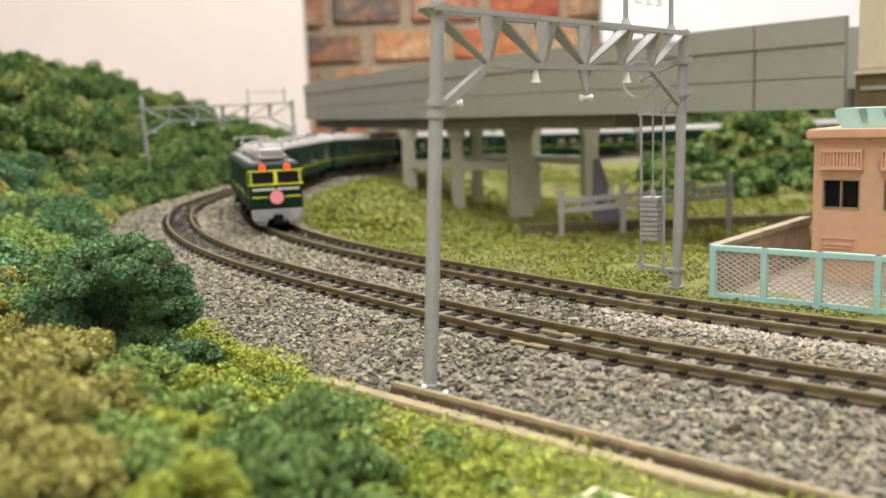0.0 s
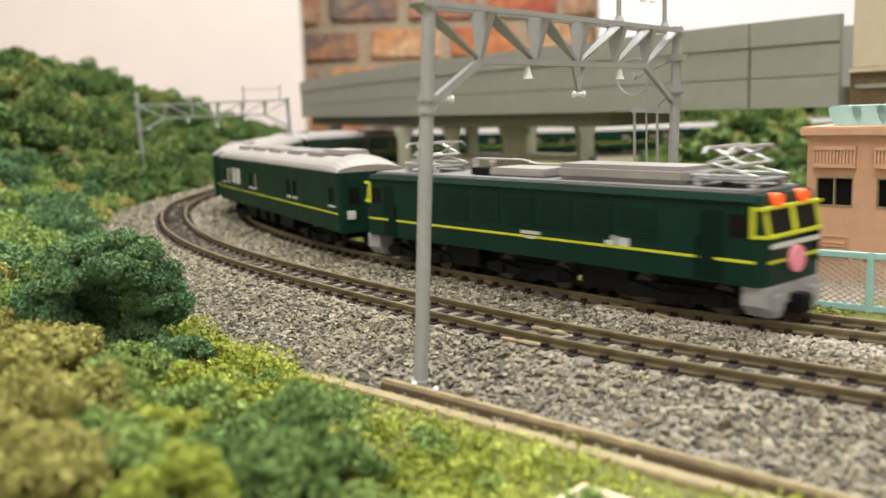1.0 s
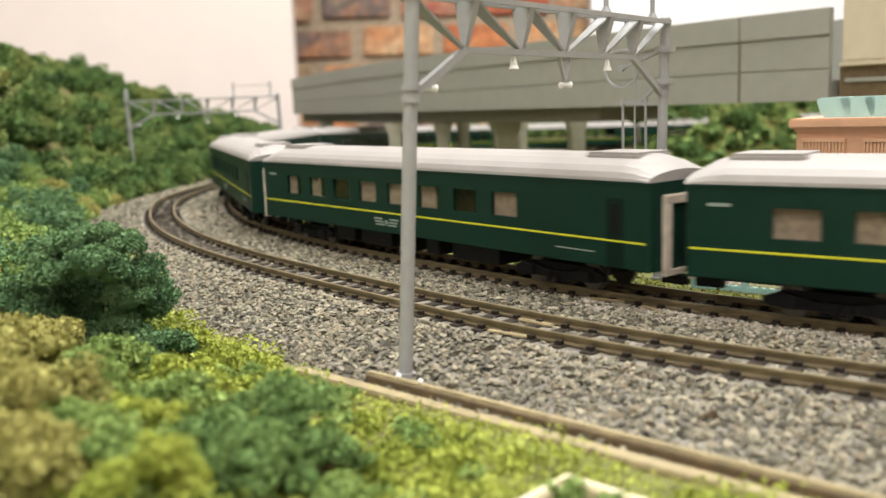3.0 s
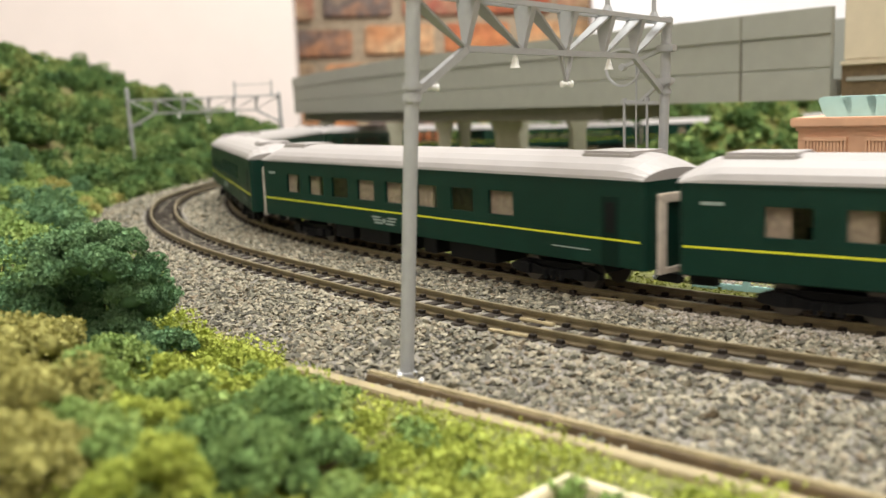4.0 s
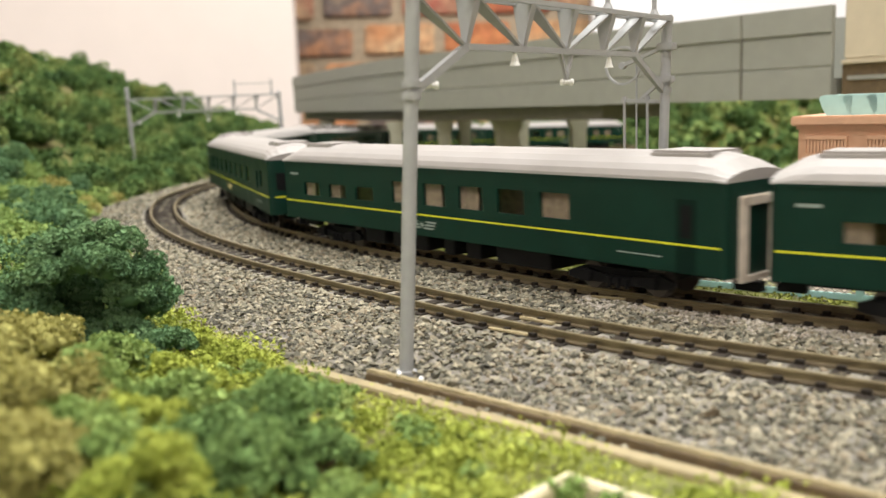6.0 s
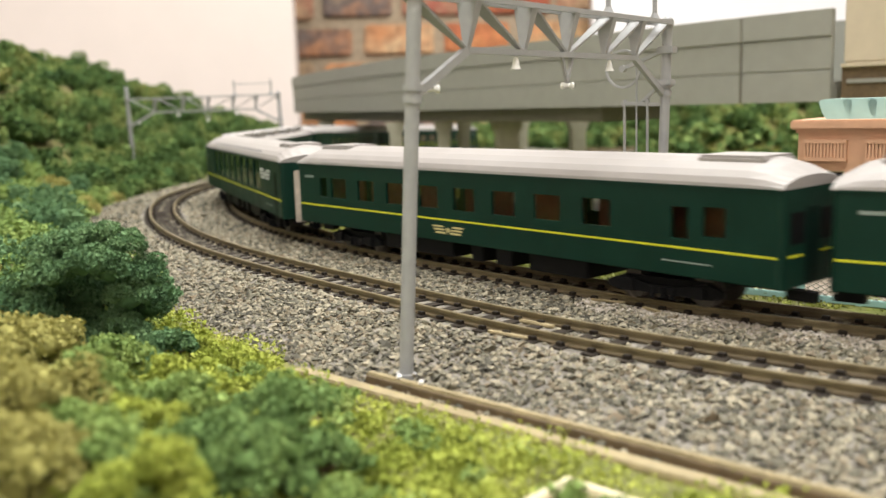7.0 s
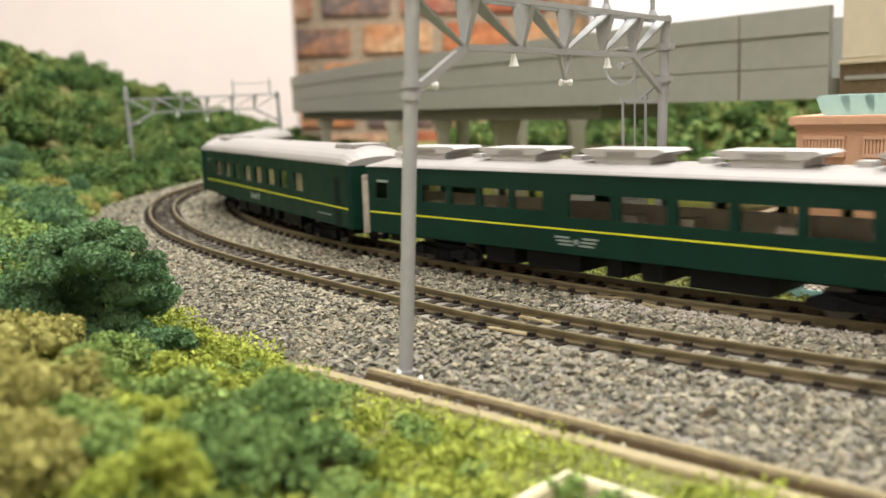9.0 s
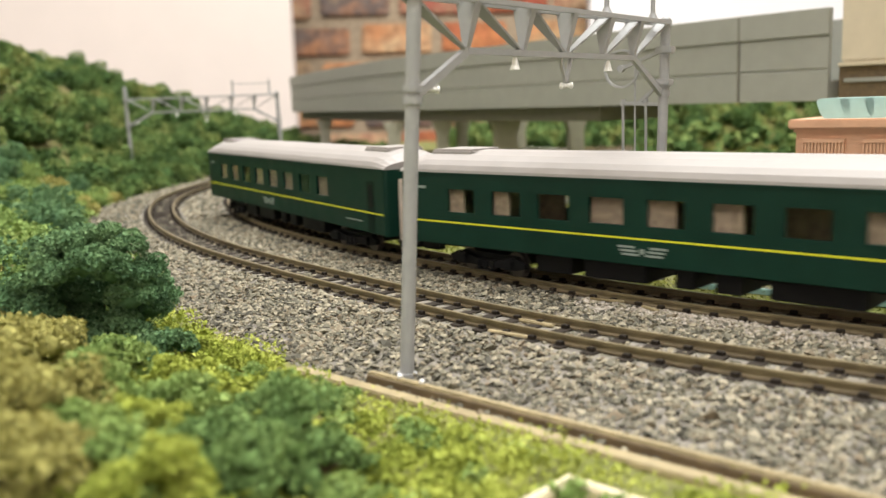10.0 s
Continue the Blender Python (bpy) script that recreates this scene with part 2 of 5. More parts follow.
M["asphalt"] = surface("grey_blue_road", (0.16, 0.17, 0.20), 0.85, grain=0.1, grain_size=3)
M["debris"] = surface("sandy_rubble", (0.55, 0.47, 0.36), 0.9, grain=0.2, grain_size=1, colors=[(0.40, 0.355, 0.28), (0.24, 0.21, 0.165), (0.50, 0.455, 0.39), (0.30, 0.28, 0.25)])
FOL = {
    "dark": [(0.05, 0.105, 0.052), (0.09, 0.175, 0.08), (0.145, 0.245, 0.112), (0.21, 0.32, 0.15)],
    "mid": [(0.10, 0.165, 0.05), (0.18, 0.27, 0.078), (0.27, 0.36, 0.11), (0.38, 0.46, 0.165)],
    "lime": [(0.18, 0.225, 0.036), (0.265, 0.315, 0.053), (0.36, 0.405, 0.08), (0.45, 0.48, 0.11)],
    "olive": [(0.21, 0.20, 0.06), (0.30, 0.285, 0.088), (0.375, 0.355, 0.12), (0.45, 0.425, 0.16)],
    "turf": [(0.095, 0.12, 0.027), (0.165, 0.19, 0.038), (0.24, 0.26, 0.058), (0.28, 0.25, 0.08)],
    "deep": [(0.07, 0.13, 0.046), (0.12, 0.20, 0.064), (0.18, 0.275, 0.09), (0.26, 0.355, 0.12)],
    "hill": [(0.026, 0.056, 0.02), (0.062, 0.118, 0.036), (0.115, 0.185, 0.056), (0.20, 0.25, 0.078), (0.30, 0.275, 0.10)],
}
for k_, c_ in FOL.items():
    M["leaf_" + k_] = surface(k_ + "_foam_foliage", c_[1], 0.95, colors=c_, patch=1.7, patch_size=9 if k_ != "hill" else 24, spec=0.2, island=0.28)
    # leaf colour dimmed to 0.7: crevice shade painted into the cores
    M["core_" + k_] = surface(k_ + "_foam_shaded_core", [v * 0.7 for v in c_[1]], 0.95, grain=0.4, grain_size=3, bump=2, bump_size=3, spec=0.1)


# ---- room and table ----
def slab(name, x0, x1, y0, y1, z0, z1, mat, label=""):
    ob = part(name, Box(x0, x1, y0, y1, z0, z1), M[mat])
    return tagged(ob, label, "", "", "structure")


slab("floor", -1700, 2300, -1500, 2300, -920, -900, "carpet", "plain grey room floor under the layout table")
slab("ceiling", -1700, 2300, -1500, 2300, 1600, 1620, "room_white", "plain white ceiling of the room")
slab("wall_west", -1720, -1700, -1500, 2300, -900, 1600, "room_white", "plain white painted room wall")
slab("wall_east", 2300, 2320, -1500, 2300, -900, 1600, "room_white", "plain white painted room wall")
slab("wall_south", -1700, 2300, -1520, -1500, -900, 1600, "room_white", "plain white painted room wall")
wall_north = slab("wall_north", -1700, 2300, 2100, 2300, -900, 1600, "mortar", "wall faced with large printed bricks")
slab("wall_board", -1690, -243, 1700, 1740, -900, 1600, "board", "white board wall standing before the brick wall")
slab("wall_panel", 355, 2290, 1950, 1990, -900, 1600, "cool_white", "white wall beside the brick facing")


def nearest(x, y):
    """Signed offset, arc length and track height for arrays of places."""
    x, y = np.asarray(x, float), np.asarray(y, float)
    d = np.full(x.shape, 1e9)
    best = np.zeros(x.shape, int)
    for i in range(0, len(LOOP), 2):
        q = (x - LOOP[i, 0]) ** 2 + (y - LOOP[i, 1]) ** 2
        m = q < d
        d[m], best[m] = q[m], i
    h = HEAD[best]
    off = -(x - LOOP[best, 0]) * np.sin(h) + (y - LOOP[best, 1]) * np.cos(h)
    return np.where(off >= 0, 1, -1) * np.sqrt(d), LOOP_S[best], np.interp(LOOP_S[best], GRADE_S, GRADE_Z)


def smooth(a, lo, hi):
    t = np.clip((np.asarray(a, float) - lo) / (hi - lo), 0, 1)
    return t * t * (3 - 2 * t)


def land(x, y):
    """Height of the landscape in millimetres."""
    d, s, tz = nearest(x, y)
    # inside of the loop falls away to a lower floor
    z = tz - 4.6 - smooth(-d, 24, 110) * np.where(tz < -5, 9, 20) * smooth(np.hypot(np.asarray(x) - 60, np.asarray(y) - 200), 30, 220)
    # wooded hill outside the left bend
    hill = smooth(d, 56, 190) * smooth(y, 215, 400) * smooth(-np.asarray(x), 20, 150) * (1 - smooth(y, 700, 1000))
    z = z + hill * (48 + 34 * smooth(-np.asarray(x), 150, 330))
    # low bank near the camera
    z = z + smooth(d, 80, 120) * 6 * (1 - smooth(y, 260, 330)) * smooth(-np.asarray(x), -30, 30)
    # far hill behind the back line
    z = z + smooth(d, 60, 260) * smooth(y, 860, 1050) * 60 * smooth(np.asarray(x), 60, 250)
    # wooded knoll before the back line
    z = z + 46 * np.exp(-(((np.asarray(x) - 262) / 62) ** 2 + ((np.asarray(y) - 715) / 62) ** 2))
    return z


def ground():
    xs, ys = np.arange(-620, 1000, 10.0), np.arange(-260, 1300, 10.0)
    X, Y = np.meshgrid(xs, ys)
    Z = land(X.ravel(), Y.ravel()).reshape(X.shape)
    rng = np.random.default_rng(3)
    Z = Z + rng.normal(0, 0.25, Z.shape)
    nx, ny = len(xs), len(ys)
    V = np.stack([X.ravel(), Y.ravel(), Z.ravel()], 1)
    i = np.arange(nx * ny).reshape(ny, nx)
    F = np.stack([i[:-1, :-1].ravel(), i[:-1, 1:].ravel(), i[1:, 1:].ravel(), i[1:, :-1].ravel()], 1)
    ob = raw("ground", V, F, M["soil"], smooth=True)
    tagged(ob, "earth-coloured model landscape sheet strewn with green flock", "", "", "structure")
    t = thing("layout_table", "wooden table carrying the model landscape", "table", (190, 520, -900))
    part("tabletop", Box(-810, 810, -780, 780, 845, 868, bevel=3), M["table"], t)
    for sx in (-1, 1):
        for sy in (-1, 1):
            part("leg", Box(sx * 740 - 30, sx * 740 + 30, sy * 700 - 30, sy * 700 + 30, 0, 845, bevel=3), M["table"], t)


ground()


# ---- roadbed, rails and sleepers ----
def swept(name, profile, s0, s1, step, mat, parent=None, close=False, dz=0.0):
    """A profile of (offset, height) pairs swept along the line."""
    n = max(2, int((s1 - s0) / step) + 1)
    V, F = [], []
    k = len(profile)
    for i in range(n):
        s = s0 + (s1 - s0) * i / (n - 1)
        for d, z in profile:
            p, h = on_line(s, d)
            V.append((p.x, p.y, p.z + z + dz))
    for i in range(n - 1):
        for j in range(k if close else k - 1):
            a, b = i * k + j, i * k + (j + 1) % k
            F.append((a, b, b + k, a + k))
    if close:
        F.append(tuple(range(k))[::-1])
        F.append(tuple(range((n - 1) * k, n * k)))
    return raw(name, V, F, M[mat], parent)


bed = swept("roadbed", [(-15.5, -5.2), (-12.5, -3.3), (-8, -1.95), (8, -1.95), (12, -2.4), (20, -2.4), (24, -1.95), (40, -1.95), (46, -2.7), (64, -4.3), (68, -5.5)],
            0, LOOP_LEN, 6, "bed")
tagged(bed, "grey ballast bed under the double track", "", "", "structure")
RAIL = [(-0.2, -1.3), (-0.2, -0.7), (-0.36, -0.55), (-0.36, -0.06), (-0.3, 0), (0.3, 0), (0.36, -0.06), (0.36, -0.55), (0.2, -0.7), (0.2, -1.3)]
FOOT = [(-0.55, -1.7), (-0.55, -1.4), (-0.2, -1.2), (0.2, -1.2), (0.55, -1.4), (0.55, -1.7)]


def track(offset, label):
    t = thing("railway_track", label, "track", group="double railway track")
    for side in (-1, 1):
        swept("rail", [(offset + side * RAIL_OFF + a, b) for a, b in RAIL], -200, LOOP_LEN - 200.5, 6, "rail", t, close=True)
        swept("rail_foot", [(offset + side * RAIL_OFF + a, b) for a, b in FOOT], -200, LOOP_LEN - 200.5, 6, "rail_foot", t, close=True)
    bm = Box(-1.2, 1.2, -7.0, 7.0, -2.6, -1.6)
    bmesh.ops.bevel(bm, geom=[e for e in bm.edges], offset=0.12, segments=1, affect="EDGES")
    for y in (-RAIL_OFF, RAIL_OFF):
        for q in (-0.95, 0.95):
            box(bm, -0.6, 0.6, y + q - 0.42, y + q + 0.42, -1.7, -0.95)
    me = mesh_of("sleeper", bm)
    me.materials.append(M["sleeper"])
    rng = random.Random(5 + int(offset))
    s, rest = -120.0, []
    while s < LOOP_LEN - 120:
        p, h = on_line(s, offset)
        m = Matrix.Translation(p * MM) @ Matrix.Rotation(h + rng.uniform(-0.03, 0.03), 4, "Z")
        if s < 560:
            ob = new("sleeper", me)
            ob.parent = t
            ob.matrix_basis = m
        else:
            rest.append(m)
        s += 5.2 + rng.uniform(-0.25, 0.25)
    co = np.empty(len(me.vertices) * 3)
    me.vertices.foreach_get("co", co)
    co = co.reshape(-1, 3)
    V = np.concatenate([co @ np.array(m.to_3x3()).T + np.array(m.translation) for m in rest]) / MM
    fs = [list(p.vertices) for p in me.polygons]
    F = [[v + i * len(co) for v in f] for i in range(len(rest)) for f in fs]
    ob = raw("sleepers_far", V, F, M["sleeper"], t)
    ob["kind"] = "stuff"
    return t


track(0.0, "bronze-coloured rails on dark sleepers, inner line in use")
track(SPACING, "bronze-coloured rails on dark sleepers, empty outer line")


# ---- viaduct ----
VIA = [(330, 110), (230, 212), (144, 318), (119, 350), (60, 440), (-20, 572), (-66, 680), (-112, 812), (-124, 850)]


def via_line(n=420):
    """Smooth line through the viaduct's near edge, and its normals pointing away from the camera."""
    P = np.array(VIA, float)
    t = np.concatenate([[0], np.cumsum(np.hypot(*np.diff(P, axis=0).T))])
    u = np.linspace(0, t[-1], n)
    out = np.stack([np.interp(u, t, P[:, 0]), np.interp(u, t, P[:, 1])], 1)
    for _ in range(160):
        out[1:-1] = (out[:-2] + out[1:-1] * 2 + out[2:]) / 4
    T = np.gradient(out, axis=0)
    T /= np.hypot(*T.T)[:, None]
    return out, np.stack([T[:, 1], -T[:, 0]], 1), u


VL, VN, VU = via_line()


def sweep_via(name, profile, mat, parent, u0=0.0, u1=1e9):
    idx = [i for i in range(len(VU)) if u0 <= VU[i] <= u1]
    k = len(profile)
    V = [(*(VL[i] + VN[i] * d), z) for i in idx for d, z in profile]
    F = []
    for i in range(len(idx) - 1):
        for j in range(k):
            a, b = i * k + j, i * k + (j + 1) % k
            F.append((a, a + k, b + k, b))
    F += [tuple(range(k)), tuple(range((len(idx) - 1) * k, len(idx) * k))[::-1]]
    bm = bmesh.new()
    vs = [bm.verts.new(v) for v in V]
    for f in F:
        bm.faces.new([vs[i] for i in f])
    bmesh.ops.recalc_face_normals(bm, faces=bm.faces)
    return part(name, bm, M[mat], parent)


def viaduct():
    t = thing("viaduct", "grey-green elevated line with panelled parapet on beige piers", "viaduct")
    start = 280.0
    # near parapet: three stepped bands with dark joints between them
    sweep_via("parapet", [(0, 34), (0, 44.5), (0.5, 44.8), (0.5, 45.2), (0, 45.5), (0, 56), (0.5, 56.3), (0.5, 56.7), (-0.6, 57), (-0.6, 66), (2.2, 66), (2.2, 34)], "viaduct", t, start)
    sweep_via("parapet", [(56, 34), (58, 34), (58, 66), (56, 66)], "viaduct", t, start)
    sweep_via("deck", [(2.2, 34), (56, 34), (56, 41), (2.2, 41)], "viaduct", t, start)
    # girder coloured darker to deepen the shade beneath the deck
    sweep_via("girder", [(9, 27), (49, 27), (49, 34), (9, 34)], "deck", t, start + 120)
    # upright joints on the parapet
    for u in (316,):
        i = int(np.argmin(abs(VU - u)))
        bm = Box(-0.35, 0.35, -0.75, 0.2, 34.2, 65.8)
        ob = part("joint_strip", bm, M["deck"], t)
        a = math.atan2(-VN[i][1], -VN[i][0]) + math.pi / 2
        ob.matrix_basis = Matrix.Translation(Vector((*VL[i], 0)) * MM) @ Matrix.Rotation(a, 4, "Z")
    # piers
    for px, py, w in ((-20, 583, 8.5), (10.5, 548, 7.5), (46, 520, 13), (90, 540, 9), (25, 608, 7), (62, 590, 7), (-84, 760, 9)):
        z0 = float(land([px], [py])[0]) - 1
        bm = bmesh.new()
        prism(bm, [(-w / 2, z0), (w / 2, z0), (w / 2 * 0.9, 19), (w / 2 + 2.5, 27), (-w / 2 - 2.5, 27), (-w / 2 * 0.9, 19)], -w / 2, w / 2, "y")
        ob = part("pier", bm, M["pier"], t)
        ob.matrix_basis = Matrix.Translation(Vector((px, py, 0)) * MM) @ Matrix.Rotation(0.1, 4, "Z")
    for a, b in (((-20, 583), (10.5, 548)), ((10.5, 548), (46, 520)), ((25, 608), (62, 590)), ((-20, 583), (25, 608)), ((62, 590), (90, 540))):
        bm = bmesh.new()
        beam(bm, (*a, 5), (*b, 5), 3.5, 5)
        part("cross_beam", bm, M["pier"], t)
    return t


viaduct()


def beige_block():
    """Beige trackside building at the viaduct's end, over a dark box that stands for the shaded recess."""
    t = thing("station_block", "beige plastic platform building over a dark box for the shaded recess beside the viaduct", "building", (150, 312, 0), math.atan2(-106, 86))
    part("wall", Box(-6.2, 130, 0, 60, 47, 78, bevel=0.6), M["beige"], t)
    part("sill", Box(-6.8, 131, -0.8, 61, 45.5, 47, bevel=0.3), M["beige"], t)
    # recess shade as a dark brown box, also covering the deck end
    part("frame", Box(-7.0, 128, 1.0, 60, 33.5, 45.5), M["plank_dark"], t)
    part("ledge", Box(-5, 129, 0.2, 58, 40, 41.5, bevel=0.2), M["viaduct"], t)
    for x in (20, 100):
        part("post", Box(x - 4, x + 4, 26, 34, -24, 37), M["pier"], t)


beige_block()


# ---- catenary masts ----
def catenary(posts, label, detail=True, riser=16.0, drop=0.0):
    """Truss gantry over the tracks; posts: (foot, head) of both. Local x runs from the first post to the second."""
    a, b = (posts[0][0] + posts[0][1]) / 2, (posts[1][0] + posts[1][1]) / 2
    a, b = Vector((a.x, a.y, 0)), Vector((b.x, b.y, 0))
    span = (b - a).length
    t = thing("catenary_gantry", label, "catenary mast", a, math.atan2(b.y - a.y, b.x - a.x), group="gantries over the double track")
    inv = (Matrix.Translation(a) @ Matrix.Rotation(math.atan2(b.y - a.y, b.x - a.x), 4, "Z")).inverted()
    for foot, head in posts:
        p, q = inv @ foot, inv @ head
        up = (q - p).normalized()
        at = lambda z: p + up * (z - p.z)
        o = part("post", Box(-0.001, 0.001, -0.001, 0.001, 0, 0.001), M["mast"], t)
        bm = bmesh.new()
        rod(bm, at(p.z - 1.5), q, 1.1, 16)
        rod(bm, q, q + up * 0.5, 1.1, 16, 0.5)
        o.data = mesh_of("post", bm)
        o.data.materials.append(M["mast"])
        for z, h, r in ((p.z - 0.3, 1.8, 1.6), (39.4 - drop, 1.0, 1.5), (37.6 - drop, 1.2, 1.45), *(((p.z + 5, 0.8, 1.4),) if p.x > 5 else ()), (52.8 - drop, 1.3, 1.35)):
            bm = bmesh.new()
            rod(bm, at(z), at(z + h), r, 16)
            part("collar", bm, M["mast"], o)
    top, bot = 53.5 - drop, 45.6 - drop
    xs_b = [span * f for f in (0.17, 0.355, 0.52, 0.685, 0.835)]
    xs_t = [0.0] + [x + 1.6 for x in xs_b] + [span]
    for y in (-1.6, 1.6):
        bm = bmesh.new()
        beam(bm, (0, y, top), (span, y, top), 0.8, 0.9)
        part("top_chord", bm, M["mast"], t)
    bm = bmesh.new()
    beam(bm, (xs_b[0], 0, bot), (xs_b[-1], 0, bot), 1.2, 1.0)
    part("bottom_chord", bm, M["mast"], t)
    for i, xb in enumerate(xs_b):
        bm = bmesh.new()
        vs = [bm.verts.new(v) for v in ((xb - 0.5, 0.3, bot), (xb - 0.5, -0.3, bot), (xb + 0.5, -0.3, bot), (xb + 0.5, 0.3, bot),
                                        (xb + 0.2, 2.0, top), (xb + 0.2, -2.0, top), (xb + 2.0, -2.0, top), (xb + 2.0, 2.0, top))]
        for q in ((0, 1, 2, 3), (7, 6, 5, 4), (0, 4, 5, 1), (1, 5, 6, 2), (2, 6, 7, 3), (3, 7, 4, 0)):
            bm.faces.new([vs[j] for j in q])
        part("upright", bm, M["mast"], t)
    pairs = [(xs_t[0], xs_b[0]), (xs_t[1], xs_b[1]), (xs_t[2], xs_b[2]), (xs_t[4], xs_b[2]), (xs_t[5], xs_b[3]), (xs_t[6], xs_b[4])]
    for xt, xb in pairs:
        bm = bmesh.new()
        vs = []
        for (x, w, z) in ((xt, 1.5, top), (xb, 0.35, bot)):
            for i, j in ((-1, -1), (1, -1), (1, 1), (-1, 1)):
                vs.append(bm.verts.new((x + i * 0.45, j * w, z)))
        for q in ((0, 1, 2, 3), (7, 6, 5, 4), (0, 4, 5, 1), (1, 5, 6, 2), (2, 6, 7, 3), (3, 7, 4, 0)):
            bm.faces.new([vs[j] for j in q])
        bmesh.ops.recalc_face_normals(bm, faces=bm.faces)
        part("diagonal", bm, M["mast"], t)
    for x0, x1 in ((0.8, xs_b[0]), (span - 0.8, xs_b[-1])):
        bm = bmesh.new()
        beam(bm, (x0, 0, 38.2 - drop), (x1, 0, bot), 1.3, 1.0, (0, 1, 0))
        part("strut", bm, M["mast"], t)

    def insulator(x, z, lying=False):
        bm = bmesh.new()
        if lying:
            for q, r in ((-0.9, 0.62), (-0.35, 0.45), (0.35, 0.45), (0.9, 0.62)):
                rod(bm, (x + q * 0.6 - 0.15, -q * 0.8, z), (x + q * 0.6 + 0.15, -q * 0.8 - 0.2, z), r, 12)
            rod(bm, (x - 0.7, 0.9, z), (x + 0.7, -1.0, z), 0.3, 8)
        else:
            rod(bm, (x, 0, z - 1.2), (x, 0, z - 0.2), 0.9, 12, 0.5)
            rod(bm, (x, 0, z - 0.2), (x, 0, z + 0.9), 0.6, 12, 0.3)
        part("insulator", bm, M["white"], t, "small white insulator", smooth=False)

    insulator(span * 0.327, bot - 1.6)
    insulator(span * 0.71, bot - 1.6)
    insulator(span * 0.065, 39.6 - drop, True)
    xm = xs_b[2]
    bm = bmesh.new()
    beam(bm, (xm - 2.2, 0, bot), (xm, 0, bot - 5.0), 0.6, 0.6, (0, 1, 0))
    beam(bm, (xm + 2.2, 0, bot), (xm, 0, bot - 5.0), 0.6, 0.6, (0, 1, 0))
    part("hanger", bm, M["mast"], t)
    insulator(xm, bot - 5.6, True)
    # portal on top with hanging insulators
    for x in (span * 0.705, span * 0.945):
        bm = bmesh.new()
        rod(bm, (x, 0, top), (x, 0, top + riser), 0.5, 10)
        rod(bm, (x, 0, top + 0.3), (x, 0, top + 1.8), 1.3, 10, 0.6)
        part("riser", bm, M["mast"], t)
    bm = bmesh.new()
    beam(bm, (span * 0.69, 0, top + riser * 0.75), (span * 0.96, 0, top + riser * 0.75), 0.9 if detail else 0.5, 0.9 if detail else 0.5)
    part("cross_bar", bm, M["mast"], t)
    for f in (0.77, 0.825, 0.88) if detail else ():
        bm = bmesh.new()
        for q in range(3):
            rod(bm, (span * f, 0, top + 5.4 + q * 1.6), (span * f, 0, top + 6.6 + q * 1.6), 0.85, 10, 0.35)
        rod(bm, (span * f, 0, top + 5.4), (span * f, 0, top + 12), 0.25, 6)
        part("insulator", bm, M["white"], t, "hanging white insulator string")
    if detail:
        # tensioning gear beside the second post: pulley ring, guide rods and a ribbed weight stack
        c = Vector((span, 10.0, 44.0))
        bm = bmesh.new()
        for i in range(28):
            a0, a1 = i * math.tau / 28, (i + 1) * math.tau / 28
            beam(bm, c + Vector((0, math.cos(a0) * 4.2, math.sin(a0) * 4.2)), c + Vector((0, math.cos(a1) * 4.2, math.sin(a1) * 4.2)), 0.5, 0.45, (1, 0, 0))
        rod(bm, c + Vector((-0.6, 0, 0)), c + Vector((0.6, 0, 0)), 0.8, 12)
        part("pulley", bm, M["mast"], t)
        bm = bmesh.new()
        beam(bm, c, (span, 0, 47.5), 0.8, 0.9, (1, 0, 0))
        box(bm, span - 1.4, span + 1.4, -2.6, 1.2, 46.8, 48.4, bevel=0.2)
        part("bracket", bm, M["mast"], t)
        bm = bmesh.new()
        beam(bm, (span, 5.5, 36.2), (span, 0, 40.6), 0.7, 0.8, (1, 0, 0))
        box(bm, span - 1.4, span + 1.4, -2.2, 1.2, 39.8, 41.2, bevel=0.2)
        part("bracket", bm, M["mast"], t)
        for y in (3.9, 9.6):
            bm = bmesh.new()
            rod(bm, (span, y, -0.2), (span, y, 36.4), 0.32, 10)
            part("guide_rod", bm, M["mast"], t)
        bm = bmesh.new()
        rod(bm, (span, 6.6, 16.5), (span, 6.6, 44), 0.22, 8)
        rod(bm, (span, 6.6, 16.8), (span, 6.6, 18.2), 0.55, 10)
        part("cable", bm, M["mast"], t)
        for i in range(9):
            part("weight", Box(span - 2.0, span + 2.0, 4.6, 8.9, 6.6 + i * 1.15, 7.62 + i * 1.15, bevel=0.14), M["mast"], t)
        for z, y0 in ((36.2, 0), (0.2, 0)):
            bm = bmesh.new()
            beam(bm, (span, 10.3, z), (span, y0, z - 0.6), 0.7, 0.8, (1, 0, 0))
            rod(bm, (span, 3.9, z - 0.8), (span, 3.9, z + 0.8), 0.6, 8)
            rod(bm, (span, 9.6, z - 0.8), (span, 9.6, z + 0.8), 0.6, 8)
            part("rod_holder", bm, M["mast"], t)
        bm = bmesh.new()
        beam(bm, (span, 5.0, 0), (span, 0.8, -3), 0.6, 0.6, (1, 0, 0))
        part("stay", bm, M["mast"], t)
    return t


catenary(((Vector((-2.8, 134.2, -4.6)), Vector((0.6, 136.2, 54.6))), (Vector((54.0, 205.0, -5.4)), Vector((55.6, 205.2, 54.4)))),
         "grey plastic truss gantry with white insulators spanning both tracks")
catenary(((Vector((-173, 535, -3.5)), Vector((-174, 535, 52.6))), (Vector((-84, 533, -4)), Vector((-85.5, 533, 47.4)))),
         "grey plastic truss gantry beside the wooded hill", False, 9.0, 7.6)


